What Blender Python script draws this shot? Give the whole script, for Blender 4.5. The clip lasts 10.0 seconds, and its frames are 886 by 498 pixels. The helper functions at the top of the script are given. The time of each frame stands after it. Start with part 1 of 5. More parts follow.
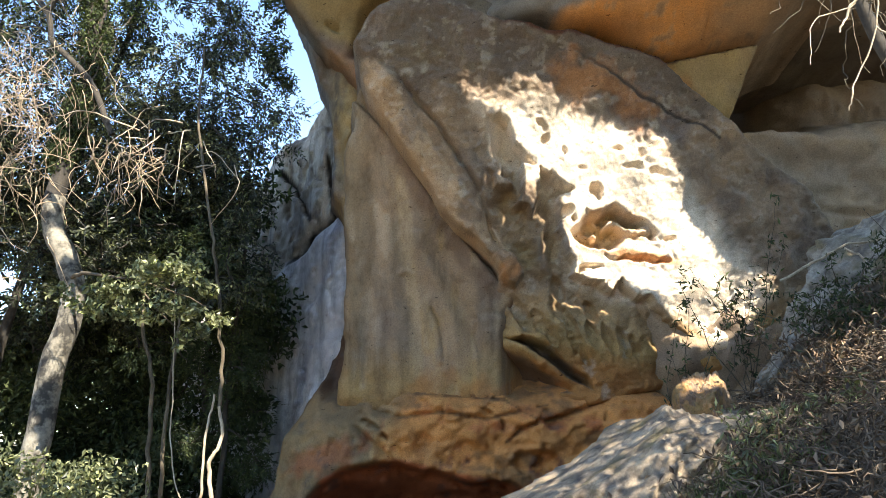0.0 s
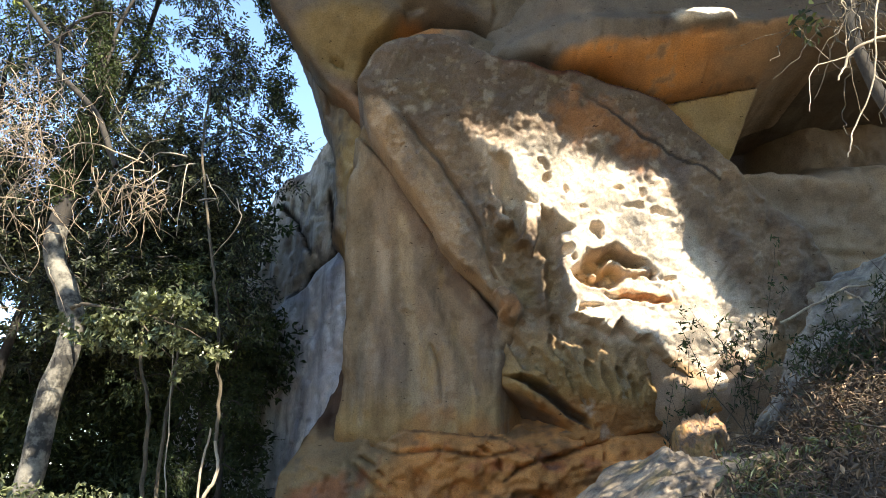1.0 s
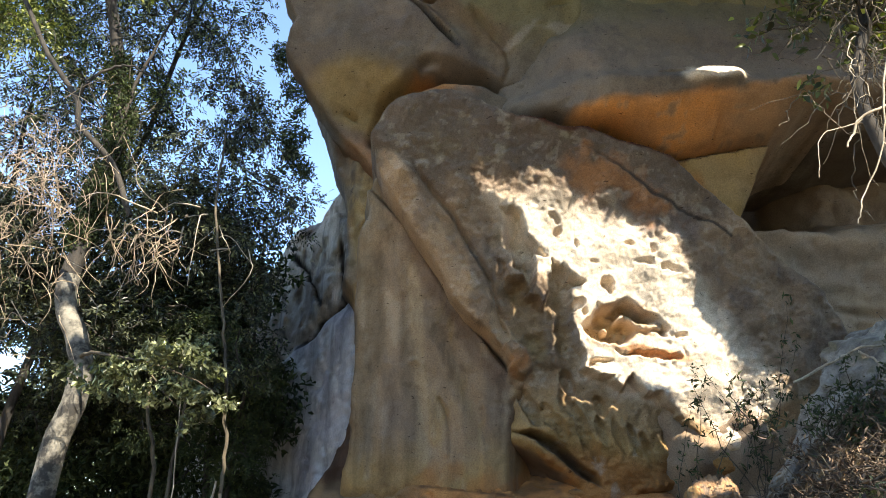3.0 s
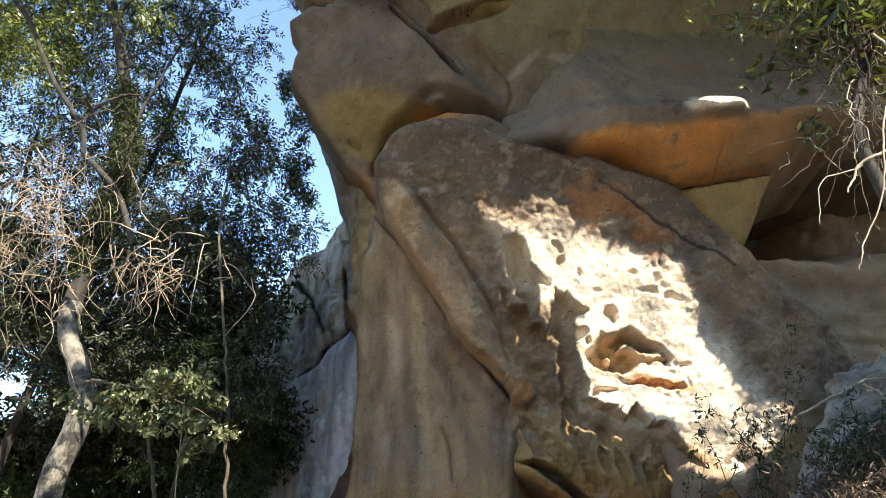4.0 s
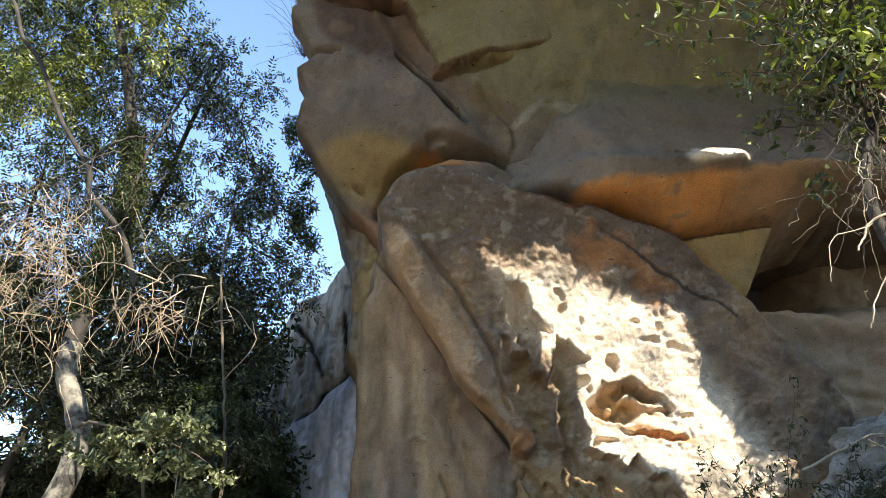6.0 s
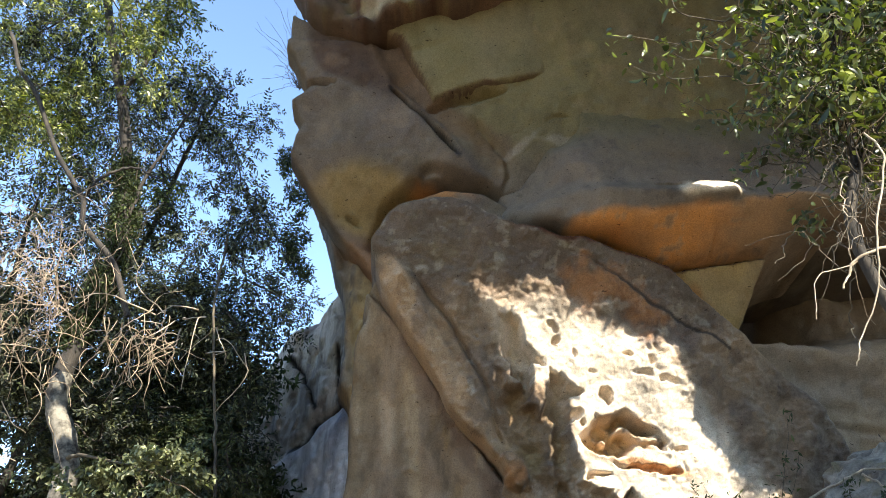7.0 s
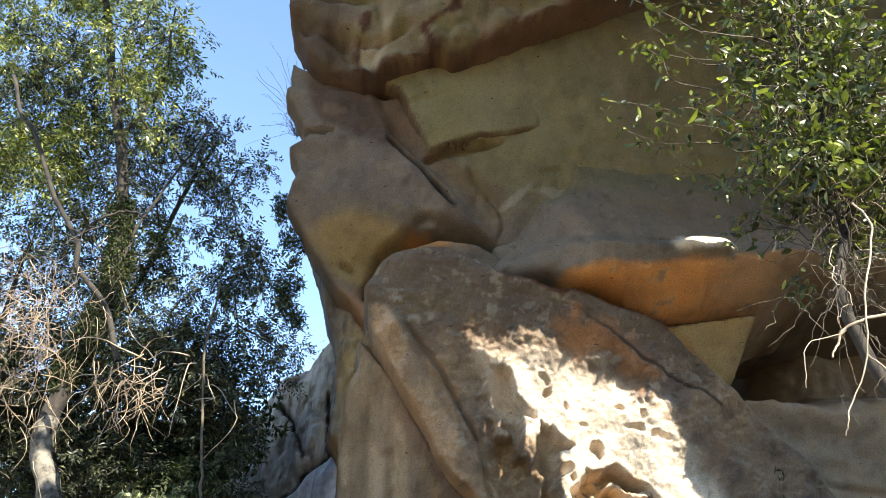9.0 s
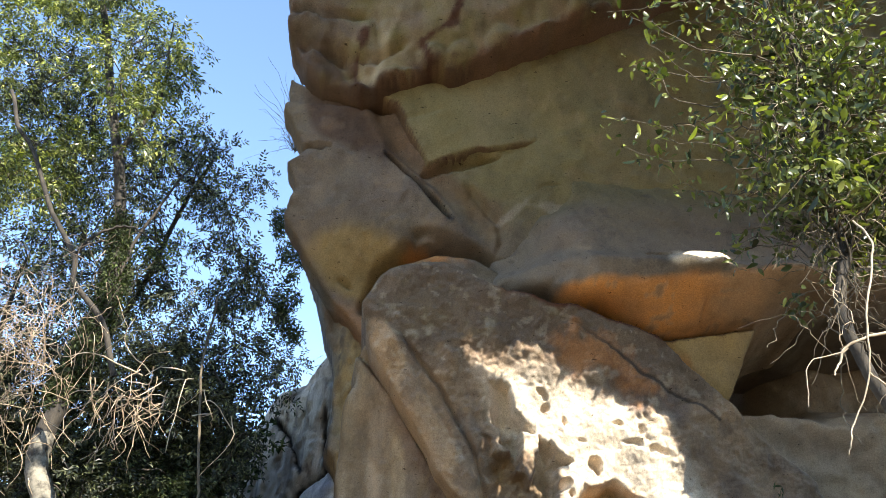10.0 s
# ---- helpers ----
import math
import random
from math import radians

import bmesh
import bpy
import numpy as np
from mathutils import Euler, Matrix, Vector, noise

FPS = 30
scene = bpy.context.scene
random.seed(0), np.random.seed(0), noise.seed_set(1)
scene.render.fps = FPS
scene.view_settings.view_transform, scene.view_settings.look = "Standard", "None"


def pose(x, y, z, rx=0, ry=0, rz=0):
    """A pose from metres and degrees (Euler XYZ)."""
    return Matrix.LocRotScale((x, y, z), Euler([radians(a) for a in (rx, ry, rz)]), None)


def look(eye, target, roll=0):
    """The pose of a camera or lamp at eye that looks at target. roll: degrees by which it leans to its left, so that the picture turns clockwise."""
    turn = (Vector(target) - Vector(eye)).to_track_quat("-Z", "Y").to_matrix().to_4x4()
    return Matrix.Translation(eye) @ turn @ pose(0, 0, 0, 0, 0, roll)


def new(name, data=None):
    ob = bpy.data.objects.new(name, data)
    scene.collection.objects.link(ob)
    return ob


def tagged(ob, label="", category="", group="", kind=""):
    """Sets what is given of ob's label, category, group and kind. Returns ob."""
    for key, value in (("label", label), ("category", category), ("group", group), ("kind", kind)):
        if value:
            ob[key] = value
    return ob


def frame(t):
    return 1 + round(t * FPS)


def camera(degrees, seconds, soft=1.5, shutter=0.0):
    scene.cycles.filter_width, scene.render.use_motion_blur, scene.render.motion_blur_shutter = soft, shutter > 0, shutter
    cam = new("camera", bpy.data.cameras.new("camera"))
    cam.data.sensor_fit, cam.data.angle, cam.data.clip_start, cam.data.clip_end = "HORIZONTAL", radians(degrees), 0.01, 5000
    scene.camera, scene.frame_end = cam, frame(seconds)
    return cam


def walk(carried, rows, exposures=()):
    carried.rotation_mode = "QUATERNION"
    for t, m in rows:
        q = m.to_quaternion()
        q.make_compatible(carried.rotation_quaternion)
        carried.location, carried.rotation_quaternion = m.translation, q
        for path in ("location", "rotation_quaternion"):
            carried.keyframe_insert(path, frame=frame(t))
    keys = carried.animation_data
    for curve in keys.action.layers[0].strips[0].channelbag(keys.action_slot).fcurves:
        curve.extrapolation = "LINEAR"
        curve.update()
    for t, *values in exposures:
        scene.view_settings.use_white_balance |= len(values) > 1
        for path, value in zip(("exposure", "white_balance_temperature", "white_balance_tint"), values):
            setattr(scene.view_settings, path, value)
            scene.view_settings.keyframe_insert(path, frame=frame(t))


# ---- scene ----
cam = camera(55.9, 10.0, soft=0.7)
PATH = [
    (0, pose(0.000, 0.000, 1.600, 103.00, -0.00, 0.00)),
    (0.5, pose(-0.006, -0.011, 1.601, 104.48, -0.37, -0.07)),
    (1, pose(-0.007, -0.022, 1.608, 105.46, -0.87, -0.21)),
    (1.5, pose(-0.008, -0.029, 1.615, 106.58, -1.15, 0.13)),
    (2, pose(-0.008, -0.032, 1.631, 107.54, -1.32, 0.20)),
    (2.5, pose(-0.007, -0.033, 1.620, 108.21, -1.62, 0.14)),
    (4, pose(0.008, -0.069, 1.726, 110.59, -2.06, 0.43)),
    (4.5, pose(-0.010, -0.085, 1.727, 111.43, -2.36, 0.10)),
    (5, pose(-0.050, -0.080, 1.717, 112.18, -2.62, 0.06)),
    (5.5, pose(-0.047, -0.077, 1.737, 112.69, -2.91, 0.21)),
    (7, pose(-0.013, -0.110, 1.771, 115.75, -2.95, -0.34)),
    (7.5, pose(0.017, -0.098, 1.800, 116.15, -3.42, -0.16)),
    (8, pose(-0.032, -0.104, 1.790, 117.01, -3.69, -0.41)),
    (8.5, pose(-0.032, -0.150, 1.806, 117.90, -3.69, -0.87)),
    (9, pose(-0.029, -0.183, 1.803, 119.02, -3.79, -1.33)),
    (9.5, pose(-0.086, -0.196, 1.789, 119.56, -3.89, -1.46)),
    (10, pose(-0.049, -0.185, 1.821, 119.99, -3.68, -1.51)),
]
walk(cam, PATH, exposures=[(0.0, 2.06, 6920, 9), (0.5, 1.94, 6920, 9), (1.2, 1.81, 6920, 9), (5.0, 1.73, 6880, 9), (7.5, 1.81, 6780, 9), (10.0, 1.88, 6780, 9)])

# ---- world, sun, exposure ----
SUN_EL, SUN_AZ = 42.0, 30.0            # azimuth: degrees to the right of straight behind the first view
TO_SUN = Vector((math.sin(radians(SUN_AZ)) * math.cos(radians(SUN_EL)),
                 -math.cos(radians(SUN_AZ)) * math.cos(radians(SUN_EL)), math.sin(radians(SUN_EL))))
world = bpy.data.worlds.new("world")
scene.world = world
world.use_nodes = True
wn = world.node_tree.nodes
sky = wn.new("ShaderNodeTexSky")
sky.sky_type = "NISHITA"
sky.sun_disc = False
sky.sun_elevation = radians(SUN_EL)
sky.sun_rotation = radians(180 - SUN_AZ)
sky.air_density, sky.dust_density, sky.ozone_density, sky.altitude = 0.92, 0.03, 3.0, 600
world.node_tree.links.new(sky.outputs[0], wn["Background"].inputs[0])
wn["Background"].inputs[1].default_value = 0.15
sun = new("sun", bpy.data.lights.new("sun", "SUN"))
sun.data.energy, sun.data.angle, sun.data.color = 5.0, radians(0.22), (1.0, 0.94, 0.84)
sun.matrix_world = look(TO_SUN * 60, (0, 0, 0))


# ---- numeric helpers ----
def hash3(i, j, k, seed):
    n = (i * 374761393 + j * 668265263 + k * 2147483647 + seed * 1274126177) & 0xFFFFFFFF
    n = ((n ^ (n >> 13)) * 1274126177) & 0xFFFFFFFF
    n = ((n ^ (n >> 16)) * 2246822519) & 0xFFFFFFFF
    return ((n ^ (n >> 15)) & 0xFFFFFF) / float(0xFFFFFF)


def value_noise(p, seed=0):
    """Smooth noise in -1..1 at the points p (n x 3)."""
    b = np.floor(p).astype(np.int64)
    f = p - b
    f = f * f * f * (f * (f * 6 - 15) + 10)
    out = np.zeros(len(p))
    for a in (0, 1):
        for c in (0, 1):
            for d in (0, 1):
                w = (f[:, 0] if a else 1 - f[:, 0]) * (f[:, 1] if c else 1 - f[:, 1]) * (f[:, 2] if d else 1 - f[:, 2])
                out += w * hash3(b[:, 0] + a, b[:, 1] + c, b[:, 2] + d, seed)
    return out * 2 - 1


def fbm(p, octaves=4, seed=0, gain=0.5):
    total, amp = np.zeros(len(p)), 1.0
    for o in range(octaves):
        total += amp * value_noise(p * 2.0 ** o + 17.3 * o, seed + o)
        amp *= gain
    return total


def cells(x, z, scale, seed=0):
    """Distance to the nearest of scattered cell centres, and the gap to the second nearest."""
    u, v = x * scale, z * scale
    bu, bv = np.floor(u).astype(np.int64), np.floor(v).astype(np.int64)
    d1, d2 = np.full(len(x), 9.0), np.full(len(x), 9.0)
    for i in (-1, 0, 1):
        for j in (-1, 0, 1):
            cu = bu + i + hash3(bu + i, bv + j, bu * 0, seed)
            cv = bv + j + hash3(bu + i, bv + j, bu * 0 + 1, seed)
            d = np.hypot(u - cu, v - cv)
            d2 = np.minimum(d2, np.maximum(d, d1))
            d1 = np.minimum(d1, d)
    return d1, d2 - d1


def smooth(a, b, v):
    t = np.clip((v - a) / (b - a), 0, 1)
    return t * t * (3 - 2 * t)


def line_dist(x, z, pts):
    """Distance from (x, z) to an open line, and how far along it (0..1) the nearest place is."""
    best, along = np.full(len(x), 1e9), np.zeros(len(x))
    n = len(pts) - 1
    for k in range(n):
        (ax, az), (bx, bz) = pts[k], pts[k + 1]
        dx, dz = bx - ax, bz - az
        t = np.clip(((x - ax) * dx + (z - az) * dz) / (dx * dx + dz * dz), 0, 1)
        d = np.hypot(x - ax - t * dx, z - az - t * dz)
        near = d < best
        best, along = np.where(near, d, best), np.where(near, (k + t) / n, along)
    return best, along


def poly_dist(x, z, pts):
    """Signed distance to a closed outline, negative inside."""
    d, _ = line_dist(x, z, list(pts) + [pts[0]])
    inside = np.zeros(len(x), bool)
    for k in range(len(pts)):
        (ax, az), (bx, bz) = pts[k - 1], pts[k]
        cross = (az > z) != (bz > z)
        inside ^= cross & (x < (bx - ax) * (z - az) / (bz - az + 1e-12) + ax)
    return np.where(inside, -d, d)


def ellipse(x, z, cx, cz, rx, rz, turn=0.0):
    """Normalised radius round an ellipse (1 on its rim)."""
    c, s = math.cos(radians(turn)), math.sin(radians(turn))
    u, v = (x - cx) * c + (z - cz) * s, -(x - cx) * s + (z - cz) * c
    return np.hypot(u / rx, v / rz)


def mesh_from(name, verts, faces, material, smooth_shade=True, tint=None):
    me = bpy.data.meshes.new(name)
    verts, faces = np.asarray(verts, np.float32), np.asarray(faces, np.int32)
    me.vertices.add(len(verts))
    me.vertices.foreach_set("co", verts.ravel())
    me.loops.add(faces.size)
    me.loops.foreach_set("vertex_index", faces.ravel())
    me.polygons.add(len(faces))
    me.polygons.foreach_set("loop_start", np.arange(len(faces), dtype=np.int32) * faces.shape[1])
    me.update(calc_edges=True)
    me.polygons.foreach_set("use_smooth", np.full(len(faces), smooth_shade))
    if tint is not None:
        layer = me.color_attributes.new("tint", "FLOAT_COLOR", "POINT")
        layer.data.foreach_set("color", np.c_[tint, np.ones(len(tint))].astype(np.float32).ravel())
    me.materials.append(material)
    me.validate()
    return me


def part(name, me, parent, label=""):
    ob = new(name, me)
    ob.parent = parent
    if label:
        tagged(ob, label)
    return ob


def thing(name, label, category, group="", kind="", at=(0, 0, 0)):
    ob = new(name)
    ob.location = at
    ob.empty_display_size = 0.3
    return tagged(ob, label, category, group, kind)


# ---- materials ----
def nodes_of(name):
    m = bpy.data.materials.new(name)
    m.use_nodes = True
    return m, m.node_tree.nodes, m.node_tree.links, m.node_tree.nodes["Principled BSDF"]


def noise_node(n, links, coords, scale, detail=6, rough=0.6, stretch=None):
    tex = n.new("ShaderNodeTexNoise")
    tex.inputs["Scale"].default_value, tex.inputs["Detail"].default_value = scale, detail
    tex.inputs["Roughness"].default_value = rough
    if stretch:
        mp = n.new("ShaderNodeMapping")
        mp.inputs["Scale"].default_value = stretch
        links.new(coords, mp.inputs[0])
        coords = mp.outputs[0]
    links.new(coords, tex.inputs["Vector"])
    return tex.outputs["Fac"]


def ramp_node(n, links, fac, stops):
    r = n.new("ShaderNodeValToRGB")
    while len(r.color_ramp.elements) < len(stops):
        r.color_ramp.elements.new(0.5)
    for e, (pos, col) in zip(r.color_ramp.elements, stops):
        e.position, e.color = pos, (*col, 1) if len(col) == 3 else col
    links.new(fac, r.inputs[0])
    return r.outputs[0]


def mix_node(n, links, a, b, fac, mode="MIX"):
    m = n.new("ShaderNodeMix")
    m.data_type, m.blend_type = "RGBA", mode
    for sock, val in ((m.inputs[6], a), (m.inputs[7], b), (m.inputs[0], fac)):
        if isinstance(val, bpy.types.NodeSocket):
            links.new(val, sock)
        elif isinstance(val, tuple):
            sock.default_value = (*val, 1)
        else:
            sock.default_value = val
    return m.outputs[2]


def rock_material(name, streak=(1, 1, 0.6), bump=0.55, deep=0.22):
    m, n, l, bsdf = nodes_of(name)
    co = n.new("ShaderNodeTexCoord").outputs["Object"]
    tint = n.new("ShaderNodeAttribute")
    tint.attribute_name = "tint"
    mottled = noise_node(n, l, co, 0.8, 8, 0.6)
    grain = noise_node(n, l, co, 34, 5, 0.7)
    streaks = noise_node(n, l, co, 1.6, 7, 0.6, streak)
    speck = noise_node(n, l, co, 9, 6, 0.75)
    v1 = ramp_node(n, l, mottled, [(0.3, (0.9, 0.89, 0.87)), (0.5, (1, 1, 1)), (0.72, (1.07, 1.06, 1.04))])
    v2 = ramp_node(n, l, grain, [(0.25, (0.64, 0.63, 0.62)), (0.75, (1.32, 1.31, 1.3))])
    lo, hi = 1 - deep, 1 + 0.5 * deep
    v3 = ramp_node(n, l, streaks, [(0.34, (lo, lo, lo)), (0.5, (1, 1, 1)), (0.68, (hi, hi * 0.98, hi * 0.94))])
    v4 = ramp_node(n, l, speck, [(0.26, (0.6, 0.59, 0.58)), (0.34, (1, 1, 1)), (0.7, (1.04, 1.03, 1)), (0.78, (1.3, 1.28, 1.25))])
    chips = noise_node(n, l, co, 5.5, 4, 0.6, (1.0, 1.0, 2.6))
    v5 = ramp_node(n, l, chips, [(0.29, (0.34, 0.31, 0.29)), (0.32, (1, 1, 1)), (0.72, (1, 1, 1)), (0.76, (1.3, 1.28, 1.25))])
    pits = noise_node(n, l, co, 17, 3, 0.5)
    v6 = ramp_node(n, l, pits, [(0.24, (0.6, 0.59, 0.58)), (0.3, (1, 1, 1))])
    col = tint.outputs["Color"]
    for v in (v1, v2, v3, v4, v5, v6):
        col = mix_node(n, l, col, v, 1.0, "MULTIPLY")
    l.new(col, bsdf.inputs["Base Color"])
    bsdf.inputs["Roughness"].default_value = 0.92
    bsdf.inputs["Specular IOR Level"].default_value = 0.2
    b1 = n.new("ShaderNodeBump")
    b1.inputs["Strength"].default_value, b1.inputs["Distance"].default_value = bump, 0.05
    l.new(noise_node(n, l, co, 5, 10, 0.72), b1.inputs["Height"])
    b2 = n.new("ShaderNodeBump")
    b2.inputs["Strength"].default_value, b2.inputs["Distance"].default_value = 0.5, 0.012
    l.new(grain, b2.inputs["Height"])
    l.new(b1.outputs[0], b2.inputs["Normal"])
    l.new(b2.outputs[0], bsdf.inputs["Normal"])
    return m


def leaf_material(name, dark, mid, light, gloss=0.3, through_light=0.35, shine=0.5):
    m, n, l, bsdf = nodes_of(name)
    rnd = n.new("ShaderNodeNewGeometry").outputs["Random Per Island"]
    col = ramp_node(n, l, rnd, [(0.0, dark), (0.55, mid), (0.9, light), (1.0, tuple(2.2 * v for v in light))])
    l.new(col, bsdf.inputs["Base Color"])
    bsdf.inputs["Roughness"].default_value = gloss
    bsdf.inputs["Specular IOR Level"].default_value = shine
    tr = n.new("ShaderNodeBsdfTranslucent")
    l.new(mix_node(n, l, col, (1.0, 1.15, 0.45), 1.0, "MULTIPLY"), tr.inputs[0])
    mx = n.new("ShaderNodeMixShader")
    mx.inputs[0].default_value = through_light
    l.new(bsdf.outputs[0], mx.inputs[1])
    l.new(tr.outputs[0], mx.inputs[2])
    l.new(mx.outputs[0], n["Material Output"].inputs[0])
    return m


def bark_material(name, dark, light, scale=7.0, stretch=(1, 1, 0.35), contrast=(0.36, 0.62)):
    m, n, l, bsdf = nodes_of(name)
    co = n.new("ShaderNodeTexCoord").outputs["Object"]
    f = noise_node(n, l, co, scale, 8, 0.65, stretch)
    col = ramp_node(n, l, f, [(contrast[0], dark), (contrast[1], light)])
    fine = ramp_node(n, l, noise_node(n, l, co, scale * 6, 5), [(0.3, (0.75, 0.75, 0.75)), (0.7, (1.2, 1.2, 1.2))])
    l.new(mix_node(n, l, col, fine, 1.0, "MULTIPLY"), bsdf.inputs["Base Color"])
    bsdf.inputs["Roughness"].default_value = 0.9
    b = n.new("ShaderNodeBump")
    b.inputs["Strength"].default_value, b.inputs["Distance"].default_value = 0.6, 0.02
    l.new(noise_node(n, l, co, scale * 3, 8, 0.7, stretch), b.inputs["Height"])
    l.new(b.outputs[0], bsdf.inputs["Normal"])
    return m


ROCK = rock_material("weathered_sandstone")
FLUTED = rock_material("water_streaked_sandstone", (1.6, 1.6, 0.14), 0.5, 0.34)
BOULDER = rock_material("lichen_boulder", (1, 1, 1), 0.8)
SOIL = rock_material("leaf_litter_soil", (1, 1, 1), 1.0)
# leaf greens carry light: high crown and sunlit brightened, shade and inner-bush darkened
LEAF_CANOPY = leaf_material("canopy_leaf", (0.016, 0.02, 0.014), (0.034, 0.041, 0.026), (0.1, 0.108, 0.055), 0.4, 0.28, 0.3)
LEAF_TOP = leaf_material("high_crown_leaf", (0.035, 0.05, 0.012), (0.09, 0.11, 0.03), (0.24, 0.25, 0.065))
LEAF_DRY = leaf_material("dead_leaf", (0.032, 0.019, 0.011), (0.095, 0.059, 0.033), (0.24, 0.16, 0.095), 0.7, 0.1)
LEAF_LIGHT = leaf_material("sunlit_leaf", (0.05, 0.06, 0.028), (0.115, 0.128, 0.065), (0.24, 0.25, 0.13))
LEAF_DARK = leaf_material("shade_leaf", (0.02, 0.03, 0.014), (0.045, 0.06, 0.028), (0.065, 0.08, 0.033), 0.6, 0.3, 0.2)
LEAF_BUSH_SHADE = leaf_material("shaded_bush_leaf", (0.028, 0.036, 0.014), (0.065, 0.078, 0.026), (0.15, 0.165, 0.05), 0.45)
LEAF_BUSH = leaf_material("bush_leaf", (0.016, 0.024, 0.008), (0.065, 0.084, 0.02), (0.185, 0.205, 0.045), 0.35)
BARK_PALE = bark_material("mottled_pale_bark", (0.028, 0.025, 0.02), (0.2, 0.18, 0.14), 3.2, (1, 1, 1.0), (0.42, 0.58))
BARK_DARK = bark_material("dark_bark", (0.012, 0.01, 0.008), (0.05, 0.041, 0.03))
BARK_TWIG = bark_material("branch_bark", (0.03, 0.023, 0.015), (0.11, 0.088, 0.055))
STRAW = bark_material("dry_vine_straw", (0.15, 0.11, 0.07), (0.43, 0.33, 0.22))
LITTER = bark_material("dry_litter_stalk", (0.04, 0.028, 0.018), (0.195, 0.14, 0.092))
GRASS = bark_material("grass_blade", (0.05, 0.075, 0.02), (0.15, 0.18, 0.05), 3)
DRY_STEM = bark_material("bleached_dry_stem", (0.2, 0.155, 0.1), (0.42, 0.35, 0.25))

# base colours of the stone
GREY = np.array((0.21, 0.174, 0.142))
BUFF = np.array((0.37, 0.275, 0.182))
OCHRE = np.array((0.44, 0.30, 0.11))
ORANGE = np.array((0.52, 0.235, 0.075))
RUST = np.array((0.30, 0.085, 0.035))
DARK = np.array((0.085, 0.075, 0.07))
GREEN = np.array((0.205, 0.18, 0.084))
PALE = np.array((0.46, 0.43, 0.37))
FOOT_TONE = np.array((0.215, 0.145, 0.078))


# mixes in stone stains, and in places painted light or shade
def stain_or_light(tint, colour, amount):
    a = np.clip(amount, 0, 1)[:, None]
    return tint * (1 - a) + colour * a


# ---- the cliff: rock masses, each a face with rounded edges and sides that run back into the hill ----
def rock_mass(name, outline, plane, step, parent, label, roll=0.5, side=4.0, back=4.0, wobble=0.1,
              rough=(0.16, 0.05, 0.02), relief=None, colour=None, seed=1, material=None, calm=None):
    xs = [p[0] for p in outline]
    zs = [p[1] for p in outline]
    m = (4.0 if callable(back) else back) / side + 0.2
    gx = np.arange(min(xs) - m, max(xs) + m + step, step)
    gz = np.arange(min(zs) - m, max(zs) + m + step, step)
    X, Z = [a.ravel() for a in np.meshgrid(gx, gz)]
    p2 = np.c_[X, Z, np.full(len(X), seed * 3.7)]
    wx = X + wobble * fbm(p2 * 1.1, 4, seed + 20)
    wz = Z + wobble * fbm(p2 * 1.1, 4, seed + 40)
    sd = poly_dist(wx, wz, outline)
    # the rim at the back: vertices past it are drawn in onto it
    reach = ((back(X, Z) if callable(back) else back + 0 * X) - roll) / side
    nx, nz = len(gx), len(gz)
    dz, dx = np.gradient(sd.reshape(nz, nx), step)
    dx, dz = dx.ravel(), dz.ravel()
    slope = np.clip(dx * dx + dz * dz, 0.3, None)
    over = np.clip(sd - reach, 0, None)
    live = over < 1.8 * step
    X, Z = X - over * dx / slope, Z - over * dz / slope
    sd = np.minimum(sd, reach)
    d = np.clip(-sd / roll, 0, 1)
    edge = roll * (1 - np.sqrt(np.clip(1 - (1 - d) ** 2, 0, 1))) + side * np.clip(sd, 0, None)
    Y = plane(X, Z) if callable(plane) else plane[0] + plane[1] * X + plane[2] * Z
    Y = Y + edge
    p3 = np.c_[X, Y, Z]
    still = calm(X, Z) if calm else 1.0
    Y = Y + rough[0] * fbm(p3 * 0.55, 3, seed) + still * (rough[1] * fbm(p3 * 1.9, 4, seed + 7) + rough[2] * fbm(p3 * 7, 4, seed + 11, 0.6))
    if relief:
        Y = Y + relief(X, Z, sd)
    tint = np.tile(GREY, (len(X), 1))
    if colour:
        tint = colour(tint, X, Z, sd, np.c_[X, Y, Z]) * (1.04, 0.985, 0.945)
    idx = np.arange(nx * nz).reshape(nz, nx)
    quads = np.stack([idx[:-1, :-1], idx[:-1, 1:], idx[1:, 1:], idx[1:, :-1]], -1).reshape(-1, 4)
    keep = live[quads].all(1) & (over[quads] <= 0).any(1)
    quads = quads[keep]
    used = np.unique(quads)
    remap = np.full(nx * nz, -1)
    remap[used] = np.arange(len(used))
    me = mesh_from(name, np.c_[X, Y, Z][used], remap[quads], material or ROCK, True, tint[used])
    return part(name, me, parent, label)


def groove(x, z, pts, width, depth, fade=True):
    d, t = line_dist(x, z, pts)
    taper = np.clip(np.minimum(t, 1 - t) * 8, 0, 1) if fade else 1.0
    return depth * np.exp(-(d / width) ** 2) * taper


def pit(x, z, cx, cz, rx, rz, depth, turn=0.0, wob=0.18, seed=3):
    q = np.c_[x, z, np.full(len(x), cx * 2.3 + cz)]
    r = ellipse(x, z, cx, cz, rx, rz, turn) + wob * fbm(q * 2.6, 3, seed)
    return depth * np.sqrt(np.clip(1 - np.clip(r, 0, 1) ** 4, 0, 1))


cliff = thing("cliff", "weathered grey and ochre sandstone cliff with overhanging slabs", "cliff", kind="structure")

